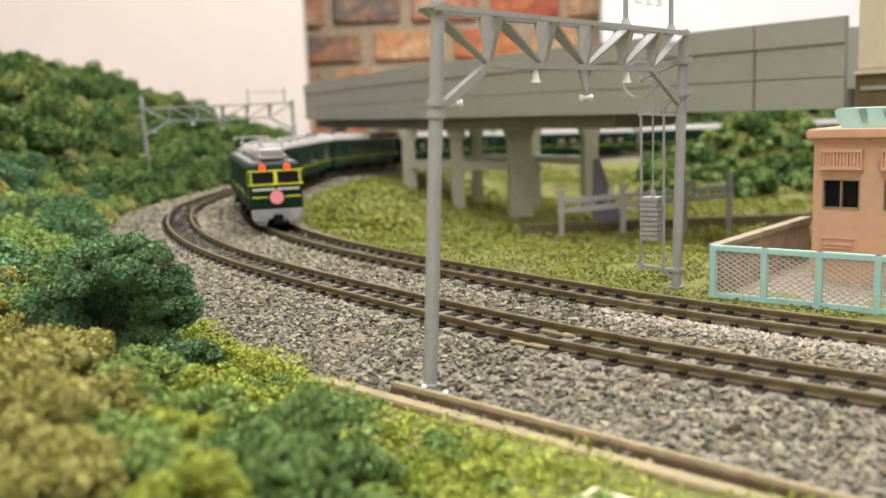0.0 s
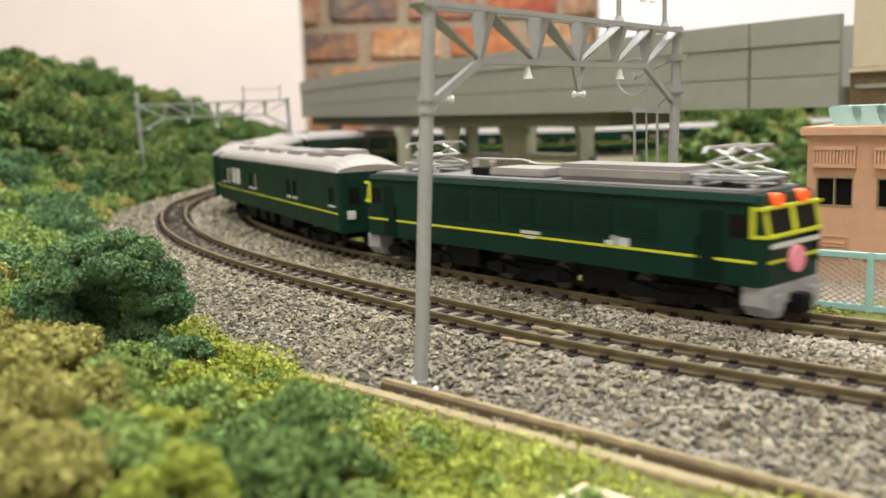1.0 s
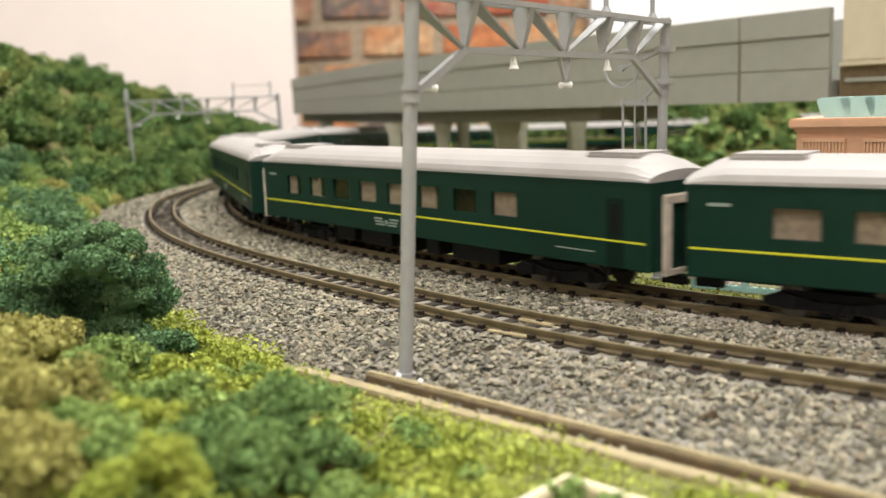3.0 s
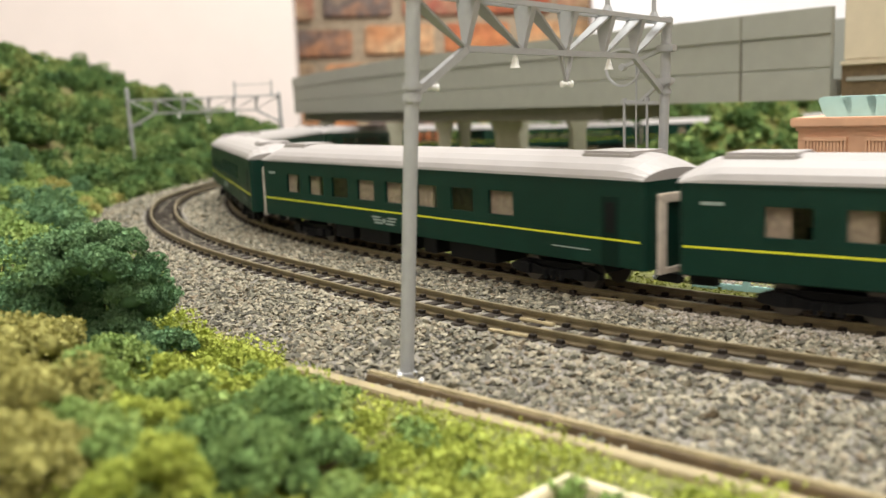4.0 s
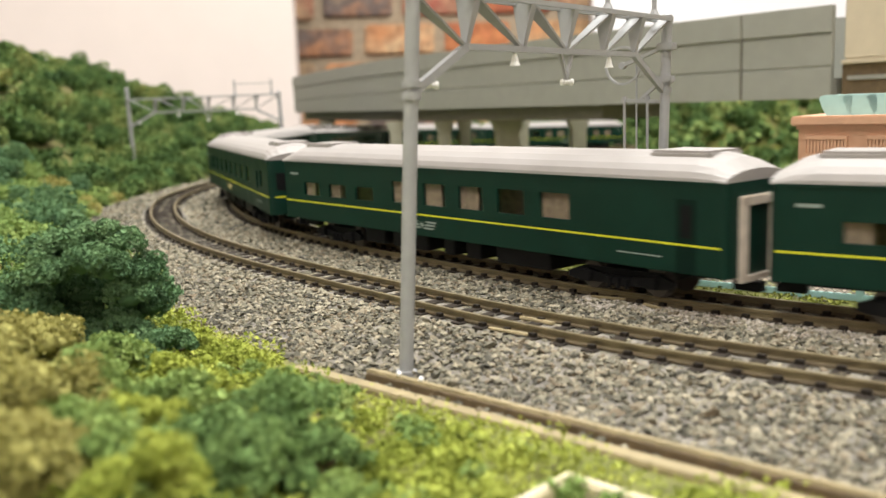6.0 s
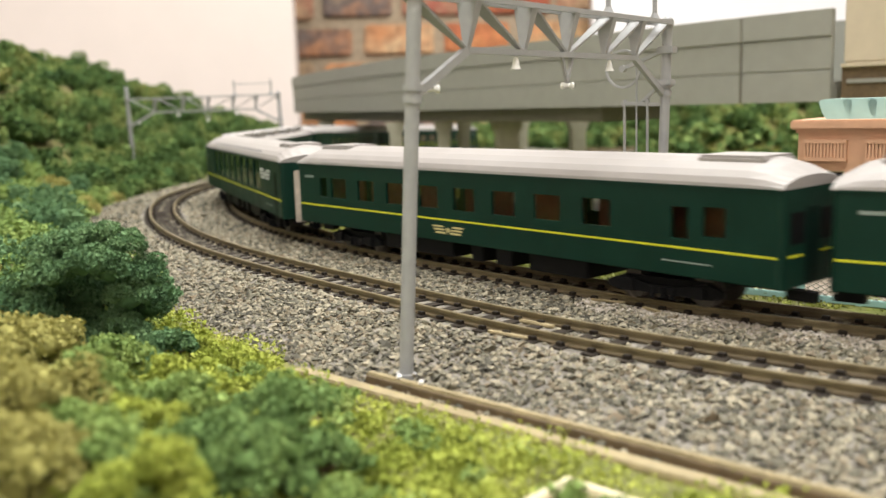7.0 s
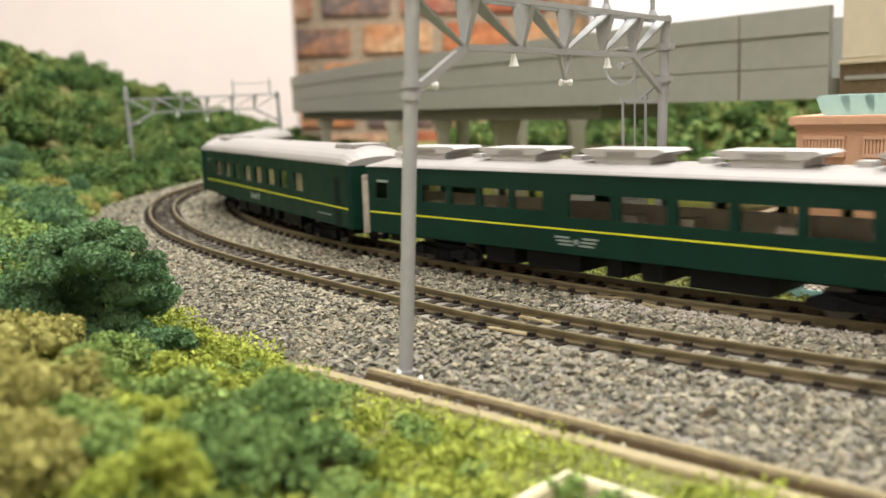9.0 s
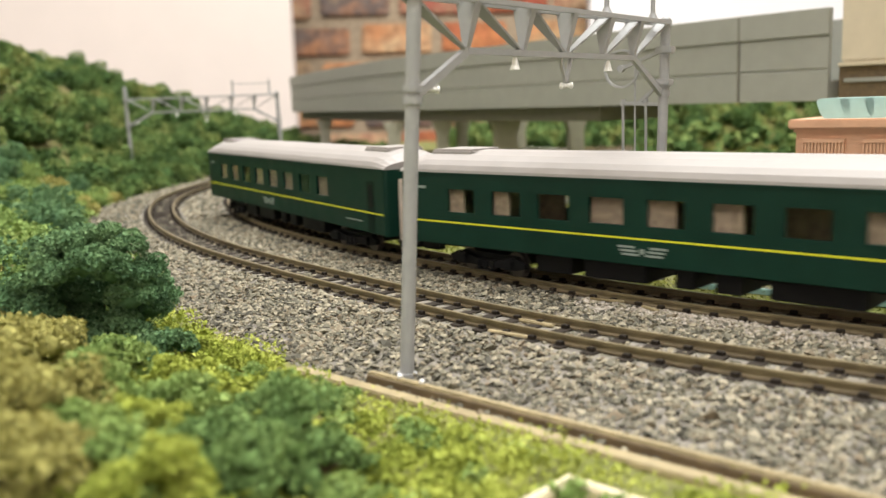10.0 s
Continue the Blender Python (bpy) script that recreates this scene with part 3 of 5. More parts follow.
# ---- wooden strips and cream box by the line ----
def strips():
    """A long wooden channel: a flat tan strip with a taller ridge strip along its back."""
    t = thing("wooden_channel", "long tan wooden channel strip lying in the grass along the ballast", "wooden strip", (-23.4, 140.2, -3.7), math.atan2(-0.68, 0.73))
    part("base_strip", Box(1.5, 210, 1.4, 4.0, -2.4, 0, bevel=0.25), M["plank"], t)
    part("ridge_strip", Box(15, 210, 5.2, 6.5, -2.4, 1.1, bevel=0.2), M["plank"], t)
    part("groove_strip", Box(4, 210, 4.0, 4.7, -2.4, -0.4), M["plank_dark"], t, "dark brown groove between the strips")
    part("ridge_face", Box(15.4, 210, 4.7, 5.2, -2.4, 0.75, bevel=0.1), M["plank_dark"], t, "dark brown side of the ridge")
    for x in (21.5, 26.0):
        bm = bmesh.new()
        bmesh.ops.create_icosphere(bm, subdivisions=2, radius=0.45, matrix=Matrix.Translation((x, 5.9, 1.35)))
        part("glue_bead", bm, M["white"], t, smooth=True)


strips()


def cream_tray():
    t = thing("cream_tray", "cream plastic tray lying in the grass", "tray", (15.6, 92.6, -5.7), math.radians(-135))
    bm = bmesh.new()
    for a in ((0, 22, 0, 1.4), (0, 22, 20.6, 22), (0, 1.4, 1.4, 20.6), (20.6, 22, 1.4, 20.6)):
        box(bm, *a, 0, 3.4, bevel=0.3)
    part("rim", bm, M["cream"], t)
    part("bottom", Box(1.4, 20.6, 1.4, 20.6, 0, 0.8), M["cream"], t)


cream_tray()


# ---- salmon building, fence and wall ----
TRK = math.atan2(-0.66, 0.75)


def line_frame(s, d, z):
    p, h = on_line(s, d)
    return Vector((p.x, p.y, z)), h + math.pi


def house():
    at, turn = Vector((87.6, 210.2, -5.6)), TRK
    t = thing("trackside_building", "salmon plastic building with teal roof vents", "building", at, turn)
    W, D, H = 74, 40, 34.5
    wins = [(2.3, 10.3), (15.6, 23.6), (29, 37), (42.4, 50.4)]
    z0, z1 = 18.5, 25.0
    bm = bmesh.new()
    xs = sorted({0.0, W, *[v for w in wins for v in w]})
    for a, b in zip(xs[:-1], xs[1:]):
        if (a, b) in wins:
            box(bm, a, b, 0, 2, 0, z0)
            box(bm, a, b, 0, 2, z1, H)
        else:
            box(bm, a, b, 0, 2, 0, H)
    box(bm, 0, 2, 2, D, 0, H)
    box(bm, W - 2, W, 2, D, 0, H)
    box(bm, 2, W - 2, D - 2, D, 0, H)
    bmesh.ops.remove_doubles(bm, verts=bm.verts, dist=0.001)
    part("wall", bm, M["house"], t)
    bm = Box(-1.4, W + 1.4, -1.8, D + 1.4, H, H + 2.2, bevel=0.35)
    box(bm, -0.4, W + 0.4, -0.6, D + 0.4, H - 0.8, H, bevel=0.1)
    part("roof", bm, M["house"], t)
    for a, b in wins:
        w = part("window", Box(a - 0.3, b + 0.3, 1.0, 1.5, z0 - 0.3, z1 + 0.3), M["black"], t)
        bm = bmesh.new()
        for x in (a, (a + b) / 2, b):
            box(bm, x - 0.16, x + 0.16, -0.2, 1.0, z0, z1)
        for z in (z0, z1):
            box(bm, a - 0.16, b + 0.16, -0.2, 1.0, z - 0.16, z + 0.16)
        part("frame", bm, M["plank"], w)
        bm = bmesh.new()
        box(bm, a - 0.6, b + 0.8, -1.5, 0.2, 27.4, 28.2)
        box(bm, a - 0.6, b + 0.8, -1.5, 0.2, 31.4, 32.2)
        for i in range(13):
            x = a - 0.4 + i * (b - a + 0.9) / 12
            box(bm, x - 0.22, x + 0.22, -1.3, 0.2, 28.2, 31.4)
        box(bm, a - 0.5, b + 0.7, -0.9, 0.1, 28, 31.6)
        part("louvre", bm, M["house"], t)
    # door outline, ribbed grille and conduit near the base
    bm = bmesh.new()
    for z in (4.2, 11.2):
        box(bm, 2.0, 10.0, -0.25, 0.1, z, z + 0.35)
    for x in (2.0, 9.65):
        box(bm, x, x + 0.35, -0.25, 0.1, 4.2, 11.4)
    for i in range(7):
        box(bm, 2.6, 9.2, -0.35, 0.1, 5.2 + i * 0.75, 5.6 + i * 0.75)
    part("grille", bm, M["house"], t)
    for x in (11.4, 12.6):
        part("pipe", Box(x, x + 0.5, -0.5, 0.2, 1, 8.5, bevel=0.1), M["house"], t)
    for i in range(6):
        bm = bmesh.new()
        x = 6.4 + i * 5.2
        prism(bm, [(x - 1.3, 0), (x + 3.7, 0), (x + 4.3, 1.0), (x + 4.3, 3.6), (x + 4.0, 4.3), (x + 3.3, 4.6), (x - 2.0, 4.6), (x - 2.8, 4.3), (x - 3.0, 3.7), (x - 2.2, 1.4)], 3, 15, "y")
        bmesh.ops.translate(bm, verts=bm.verts, vec=(0, 0, H + 2.2))
        part("vent", bm, M["teal"], t, "pale teal plastic roof vent")


house()


def fence():
    a = Vector((59.2, 193.6, -4.6))
    t = thing("mesh_fence", "pale teal framed fence with diamond wire mesh beside the track", "fence", a, math.atan2(-21.0, 26.9))
    n, pitch, H = 7, 11.1, 12.0
    for i in range(n + 1):
        part("post", Box(i * pitch - 0.7, i * pitch + 0.7, -0.7, 0.7, 0, H, bevel=0.15), M["teal"], t)
    for z in (0.2, H - 1.3):
        part("rail_bar", Box(0.7, n * pitch - 0.7, -0.6, 0.6, z, z + 1.3, bevel=0.15), M["teal"], t)
    part("kerb", Box(-2, n * pitch, -2.2, 1.4, -1.6, 0.0, bevel=0.1), M["bed"], t)
    for i in range(n):
        bm = bmesh.new()
        x0, x1, z0, z1 = i * pitch + 0.7, (i + 1) * pitch - 0.7, 1.4, H - 1.3
        st = 1.75
        k = -16
        while k < 20:
            for sl in (1, -1):
                zb = 0.62
                # clip the slanting wire to the panel
                c = x0 + k * st
                xa, xb = (c, c + (z1 - z0) / zb) if sl > 0 else (c + (z1 - z0) / zb, c)
                p, q = Vector((xa, 0, z0)), Vector((xb, 0, z1))
                lo, hi = 0.0, 1.0
                dx = q.x - p.x
                for lim, sgn in ((x0, 1), (x1, -1)):
                    tt = (lim - p.x) / dx
                    if (dx > 0) == (sgn > 0):
                        lo = max(lo, tt)
                    else:
                        hi = min(hi, tt)
                if hi - lo > 0.03:
                    beam(bm, p.lerp(q, lo), p.lerp(q, hi), 0.2, 0.2, (0, 1, 0))
            k += 1
        part("mesh_panel", bm, M["wire"], t)
    # stone wall running back from the fence to the building
    t2 = thing("concrete_wall", "weathered brown concrete wall behind the fence", "wall", a, 0)
    b = Vector((97.5, 236, -4.6)) - a
    d = b.normalized()
    side = Vector((-d.y, d.x, 0))
    bm = bmesh.new()
    beam(bm, Vector((0, 0, 5.0)) + d * 1.5 + side * 0.6, Vector((b.x, b.y, 5.0)) + side * 0.6, 1.6, 11.6)
    part("wall_body", bm, M["wall"], t2)
    bm = bmesh.new()
    beam(bm, Vector((0, 0, 11.3)) + d * 1.2 + side * 0.6, Vector((b.x, b.y, 11.3)) + side * 0.6, 2.6, 1.1)
    part("coping", bm, M["wall"], t2)


fence()


def yard():
    """Bare paved yard between fence, wall and building."""
    t = part("pavement", Box(-1, 90, 1.5, 62, -1.2, 0.5, bevel=0.2), M["yard"])
    t.matrix_basis = Matrix.Translation(Vector((59.2, 193.6, -4.9)) * MM) @ Matrix.Rotation(math.atan2(-21.0, 26.9), 4, "Z")
    tagged(t, "bare beige yard paving behind the mesh fence", "", "", "structure")


yard()


def yard_railing():
    """Low grey lattice railing with knobs and a dark sill on the lower ground."""
    t = thing("yard_railing", "grey plastic lattice railing on the lower ground", "railing", (56, 432, 0), 0.02)
    for x in (2, 32, 62, 84):
        part("post", Box(x - 1.2, x + 1.2, -1.2, 1.2, -26, -1 + x * 0.045, bevel=0.2), M["mast"], t)
    for z0, h in ((-7.2, 2.2), (-11.8, 2.4)):
        bm = bmesh.new()
        beam(bm, (0, 0, z0), (86, 0, z0 + 4.4), 1.6, h)
        part("beam", bm, M["mast"], t)
    bm = bmesh.new()
    for i in range(12):
        x = 2 + i * 7
        beam(bm, (x, 0, -11.6 + x * 0.051), (x + 4, 0, -7.0 + x * 0.051), 0.8, 0.8, (0, 1, 0))
    part("lattice", bm, M["mast"], t)
    for x in (26, 46, 66):
        bm = bmesh.new()
        rod(bm, (x, 0, -6 + x * 0.05), (x, 0, -2.6 + x * 0.05), 1.5, 12, 1.0)
        part("knob", bm, M["mast"], t)
    d = thing("low_sill", "dark grey low kerb across the yard", "kerb", (40, 446, -25.5), 0.03)
    part("kerb_bar", Box(0, 150, -2, 2, 0, 6.0, bevel=0.4), M["rail_foot"], d)
    r = thing("grey_ramp", "grey sloping plastic ramp beside the piers", "ramp", (78, 462, -25), -0.3)
    bm = bmesh.new()
    prism(bm, [(0, 0), (17, 0), (4, 36), (1, 36)], -2, 2, "y")
    part("ramp_body", bm, M["asphalt"], r)


yard_railing()


# ---- the train ----
NOSE_T = [i * 0.5 for i in range(21)]
NOSE_S = [299.5, 203.4, 101.1, 4.7, -105.2, -203.3, -287.0, -362.5, -435.2, -511.4, -590.5, -670.6, -750.0, -829.0, -909.0, -993.5, -1074.0, -1158.7, -1245.0, -1327.5, -1409.5]
LOCO_LEN, VAN_LEN, CAR_LEN = 120.0, 138.5, 149.6


def car_pose(s_front, length, half_base):
    """Pose of a vehicle whose front end is at arc length s_front; its own x axis points forward."""
    mid = s_front + length / 2
    a, _ = on_line(mid - half_base)
    b, _ = on_line(mid + half_base)
    c = (a + b) / 2
    d = a - b
    yaw = math.atan2(d.y, d.x)
    pitch = -math.atan2(d.z, d.xy.length)
    return Matrix.Translation(c * MM) @ Matrix.Rotation(yaw, 4, "Z") @ Matrix.Rotation(pitch, 4, "Y")


def nose(t):
    return float(np.interp(t, NOSE_T, NOSE_S))


def ride(vehicle, offset, length, half_base, bogies):
    """Keys a vehicle along the line, and its bogies turning under it."""
    rows, turns = [], [[] for _ in bogies]
    for i in range(51):
        t = i * 0.2
        m = car_pose(nose(t) + offset, length, half_base)
        rows.append((t, m))
        yaw = math.atan2(m[1][0], m[0][0])
        for k, (b, x) in enumerate(bogies):
            _, h = on_line(nose(t) + offset + length / 2 - x)
            dy = (h + math.pi - yaw + math.pi) % math.tau - math.pi
            turns[k].append((t, Matrix.Translation((x * MM, 0, 0)) @ Matrix.Rotation(dy, 4, "Z")))
    walk(vehicle, rows)
    for k, (b, x) in enumerate(bogies):
        walk(b, turns[k])


def glass():
    m = bpy.data.materials.new("window_glass")
    m.use_nodes = True
    b = m.node_tree.nodes["Principled BSDF"]
    b.inputs["Base Color"].default_value = (0.86, 0.84, 0.80, 1)
    b.inputs["Roughness"].default_value = 0.04
    b.inputs["Transmission Weight"].default_value = 1.0
    b.inputs["IOR"].default_value = 1.25
    return m


M["glass"] = glass()
M["lamp_red"] = surface("orange_red_lens", (0.85, 0.10, 0.02), 0.3)
M["lamp_red"].node_tree.nodes["Principled BSDF"].inputs["Emission Color"].default_value = (1.0, 0.09, 0.015, 1)
M["lamp_red"].node_tree.nodes["Principled BSDF"].inputs["Emission Strength"].default_value = 0.7
BOGIE_MESH = {}


def bogie(parent, x, axles):
    if axles not in BOGIE_MESH:
        bm = bmesh.new()
        e = max(axles) + 4.5
        for sy in (-1, 1):
            prism(bm, [(-e, 2.4), (-e + 2, 1.9), (e - 2, 1.9), (e, 2.4), (e, 3.5), (e - 3, 4.6), (3, 3.4), (-3, 3.4), (-e + 3, 4.6), (-e, 3.5)], sy * 7.0 - 0.6, sy * 7.0 + 0.6, "y")
            for a in axles:
                box(bm, a - 1.4, a + 1.4, sy * 7.9 - 0.5, sy * 7.9 + 0.4, 1.9, 4.2, bevel=0.2)
            for q in (-2, 0, 2):
                rod(bm, (q, sy * 7.6, 1.2), (q, sy * 7.6, 3.2), 0.55, 8)
        box(bm, -e + 3, e - 3, -6, 6, 2.6, 4.6)
        wm = bmesh.new()
        for sy in (-1, 1):
            rod(wm, (0, sy * 4.4, 0), (0, sy * 5.4, 0), 2.75, 20)
            rod(wm, (0, sy * 4.1, 0), (0, sy * 4.4, 0), 3.2, 20)
        rod(wm, (0, -5, 0), (0, 5, 0), 0.6, 8)
        f = mesh_of("bogie_frame", bm)
        f.materials.append(M["black"])
        w = mesh_of("wheelset", wm)
        w.materials.append(M["rim"])
        BOGIE_MESH[axles] = (f, w)
    f, w = BOGIE_MESH[axles]
    b = new("bogie", f)
    b.parent = parent
    b.matrix_basis = Matrix.Translation((x * MM, 0, 0))
    for a in axles:
        o = new("wheelset", w)
        o.parent = b
        o.matrix_basis = Matrix.Translation((a * MM, 0, 2.75 * MM))
    return b


def side_wall(bm, y0, y1, x0, x1, z0, z1, wins):
    """A wall between x0 and x1 with real openings (xa, xb, za, zb)."""
    xs = sorted({x0, x1, *[w[0] for w in wins], *[w[1] for w in wins]})
    for a, b in zip(xs[:-1], xs[1:]):
        w = [q for q in wins if q[0] <= a + 1e-6 and q[1] >= b - 1e-6]
        if w:
            box(bm, a, b, y0, y1, z0, w[0][2])
            if w[0][3] < z1:
                box(bm, a, b, y0, y1, w[0][3], z1)
        else:
            box(bm, a, b, y0, y1, z0, z1)


def roof_shell(bm, x0, x1, zb, zt, half, end=7.0):
    prof = [(-1, 0), (-0.99, 0.14), (-0.93, 0.36), (-0.8, 0.58), (-0.58, 0.8), (-0.3, 0.95), (0, 1), (0.3, 0.95), (0.58, 0.8), (0.8, 0.58), (0.93, 0.36), (0.99, 0.14), (1, 0)]
    rows = []
    for x, k in ((x0, 0.42), (x0 + end * 0.45, 0.8), (x0 + end, 1), (x1 - end, 1), (x1 - end * 0.45, 0.8), (x1, 0.42)):
        rows.append([bm.verts.new((x, half * y, zb + (zt - zb) * z * k)) for y, z in prof])
    for r, q in zip(rows[:-1], rows[1:]):
        for j in range(len(prof) - 1):
            bm.faces.new((r[j], q[j], q[j + 1], r[j + 1]))
    bm.faces.new(rows[0])
    bm.faces.new(rows[-1][::-1])
    bm.faces.new([r[0] for r in rows] + [r[-1] for r in rows[::-1]])
    bmesh.ops.recalc_face_normals(bm, faces=bm.faces)


def emblem(parent, x, z, w, h, mat, side=(-1, 1)):
    """The train's emblem as plain swept bars."""
    for sy in side:
        bm = bmesh.new()
        y = sy * 9.46
        for k, (a, b) in enumerate(((-0.5, -0.12), (0.12, 0.5))):
            for j in range(3):
                zz = z + (j - 1) * h * 0.36
                sh = (j - 1) * 0.05 * (1 if k else -1) * w
                beam(bm, (x + a * w + sh, y, zz), (x + b * w + sh, y, zz), 0.12, h * 0.2)
        rod(bm, (x, y - 0.06, z), (x, y + 0.06, z), h * 0.28, 10)
        part("emblem", bm, M[mat], parent, "small pale emblem bars")


def shell(t, hb, wins, zt=22.2):
    """Side panels with openings, rounded ends and a floor plate."""
    for sy in (-1, 1):
        bm = bmesh.new()
        side_wall(bm, sy * 9.4, sy * 8.6, -hb, hb, 6.3, zt, wins)
        bmesh.ops.remove_doubles(bm, verts=bm.verts, dist=0.001)
        part("side_panel", bm, M["green"], t)
    for sx in (-1, 1):
        bm = bmesh.new()
        out = [(0, -9.4), (0.55, -9.1), (0.85, -8.6), (0.9, -8), (0.9, 8), (0.85, 8.6), (0.55, 9.1), (0, 9.4)]
        prism(bm, [(sx * (hb + x), y) for x, y in out], 6.0, zt, "z")
        part("end_panel", bm, M["green"], t)
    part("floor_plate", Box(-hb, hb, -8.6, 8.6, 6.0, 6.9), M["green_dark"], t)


def coach(kind, label):
    L = CAR_LEN
    hb, c = 72.0, -L / 2
    t = thing("passenger_coach", label, "railway coach", group="coaches of the train")
    zt = 22.2
    big = lambda v, w=8.0, z0=13.6, z1=18.7: (c + v, c + v + w, z0, z1)
    row = [16.8, 29.5, 41.8, 54.3, 67.0, 80.0, 92.9, 105.8]
    if kind == "salon":
        wins = [big(107.2 - 11.75 * i, 10.5, 12.4, 21.6) for i in range(8)]
    elif kind == "diner":
        wins = [big(5.2, 4.4, 14.6, 18.6)] + [big(v, 7.7, 14.6, 18.6) for v in (22.0, 31.4, 40.6, 50.0)] + [big(v, 10.0, 13.6, 18.4) for v in (64.3, 76.4, 88.7, 100.6, 112.4)]
    elif kind == "small":
        wins = [big(v, 7.9, 13.2, 16.6) for v in (13.2, 26.0, 38.5)] + [big(v, 7.9) for v in (54.6, 67.0, 79.7, 92.3, 105.0)]
    elif kind == "brown":
        wins = [big(13.0, 3.4)] + [big(v, 7.0) for v in (18.4, 30.7, 43.0, 55.6, 68.1, 80.7, 93.3, 106.0)] + [big(126.5, 3.6, 12.8, 18.4), big(133.0, 4.4)]
    elif kind == "lead":
        wins = [big(v, 7.7) for v in row] + [big(124.0, 3.6, 12.8, 18.4), big(130.5, 4.2)]
    else:
        wins = [big(v, 7.7) for v in row]
    shell(t, hb, wins)
    bm = bmesh.new()
    top = 24.5 if kind == "diner" else 27.0
    roof_shell(bm, -hb - 0.9, hb + 0.9, zt, top, 9.5)
    part("roof", bm, M["roof"], t, "pale grey curved roof")
    for sy in (-1, 1):
        part("gutter", Box(-hb, hb, sy * 9.4, sy * 9.62, zt - 0.35, zt + 0.1), M["green"], t)
        part("yellow_line", Box(-hb, hb, sy * 9.4, sy * 9.46, 11.05, 11.42), M["yellow"], t, "thin yellow line along the side")
    im = {"brown": "interior_red", "salon": "interior_pale", "diner": "interior_pale"}.get(kind, "curtain")
    bm = bmesh.new()
    rng = random.Random(len(kind) * 7)
    x = -hb + 3
    while x < hb - 6:
        w = rng.uniform(9, 20)
        if kind == "salon":
            box(bm, x, min(x + 5, hb - 2), -5, -1, 6.4, 12.2)
            box(bm, x, min(x + 5, hb - 2), 1, 5, 6.4, 12.2)
        elif kind == "diner":
            box(bm, x, min(x + 4, hb - 2), -6, -2, 6.4, 14.5)
            box(bm, x + 6, min(x + 10, hb - 2), 2, 6, 6.4, 14.5)
        else:
            box(bm, x, min(x + w, hb - 2), -0.4, 0.4, 6.4, zt - 0.5)
        x += w + (rng.uniform(1.5, 4.5) if kind not in ("salon", "diner") else 0)
    if kind in ("diner", "salon"):
        box(bm, -hb + 2, hb - 2, 2.2, 2.8, 6.4, 15.6 if kind == "diner" else 13.5)
    part("interior", bm, M[im], t, "plain moulded interior seen through the windows")
    if kind in ("plain", "small", "lead"):
        for k, w in enumerate(wins):
            if rng.random() < 0.09:
                continue
            cut = w[1] - (w[1] - w[0]) * (rng.uniform(0.25, 0.55) if rng.random() < 0.25 else -0.05)
            for sy in (-1, 1):
                part("blind", Box(w[0] - 0.3, cut, *sorted((sy * 8.15, sy * 8.45)), w[2] - 0.4, w[3] + 0.4), M["curtain"], t, "tan window blind")
    for w in wins:
        for sy in (-1, 1):
            o = part("pane", Box(w[0], w[1], sy * 8.9 - 0.12, sy * 8.9 + 0.12, w[2], w[3]), M["glass"], t)
            o.visible_shadow = False
    for sx in (-1, 1):
        bm = bmesh.new()
        x0, x1 = sx * (hb + 0.8), sx * (hb + 1.55)
        if sx > 0 and kind in ("lead", "brown"):
            # rounded end with windows and no gangway frame
            for y in (-7.0, 2.6):
                part("end_window", Box(hb + 0.8, hb + 1.0, y, y + 4.4, 13.2, 18.4, bevel=0.08), M["black"], t, "dark end window")
            for y in (-7.6, 3.0):
                part("end_line", Box(hb + 0.8, hb + 0.98, y, y + 4.6, 11.05, 11.42), M["yellow"], t)
            part("end_door", Box(hb + 0.8, hb + 0.96, -2.0, 2.0, 6.4, 19.0, bevel=0.05), M["green_dark"], t)
            part("coupler", Box(hb - 3, hb + 2.2, -1.0, 1.0, 2.8, 4.6), M["black"], t)
            part("roof_box", Box(hb - 18, hb - 5.2, -5.2, 5.2, 24.4, 27.2, bevel=0.5), M["roof"], t)
            bm.free()
            continue
        box(bm, x0, x1, -5.6, -3.6, 5.6, 19.5)
        box(bm, x0, x1, 3.6, 5.6, 5.6, 19.5)
        box(bm, x0, x1, -5.6, 5.6, 18.0, 19.8, bevel=0.2)
        box(bm, x0, x1, -5.6, 5.6, 5.0, 6.0)
        part("gangway", bm, M["interior_pale"], t, "tan gangway frame")
        bm = bmesh.new()
        box(bm, sx * (hb - 3), sx * (hb + 2.2), -1.0, 1.0, 2.8, 4.6)
        part("coupler", bm, M["black"], t)
        if kind not in ("diner", "salon") or sx > 0:
            if kind != "diner":
                part("roof_box", Box(sx * (hb - 18), sx * (hb - 5.2), -5.2, 5.2, 24.4, 27.2, bevel=0.5), M["roof"], t)
    if kind == "diner":
        for v in (9, 36, 64, 93, 121):
            bm = bmesh.new()
            prism(bm, [(c + v - 0.3, 26.5), (c + v + 0.6, 27.0), (c + v + 18.4, 27.0), (c + v + 19.3, 26.5), (c + v + 16.5, 25.5), (c + v + 2.5, 25.5)], -4.8, 4.8, "y")
            u = part("air_conditioner", bm, M["roof_light"], t, "pale flat air-conditioning unit")
            part("unit_base", Box(c + v + 3, c + v + 16, -4.4, 4.4, 23.8, 25.5), M["roof_light"], u)
            for i in range(4):
                for sy in (-1, 1):
                    part("slat", Box(c + v + 6, c + v + 13, *sorted((sy * 4.75, sy * 4.95)), 25.7 + i * 0.26, 25.82 + i * 0.26), M["roof"], u)
            part("roof_vent", Box(c + v - 4.5, c + v - 1.5, -2, 2, 23.8, 25.4, bevel=0.2), M["roof_light"], t)
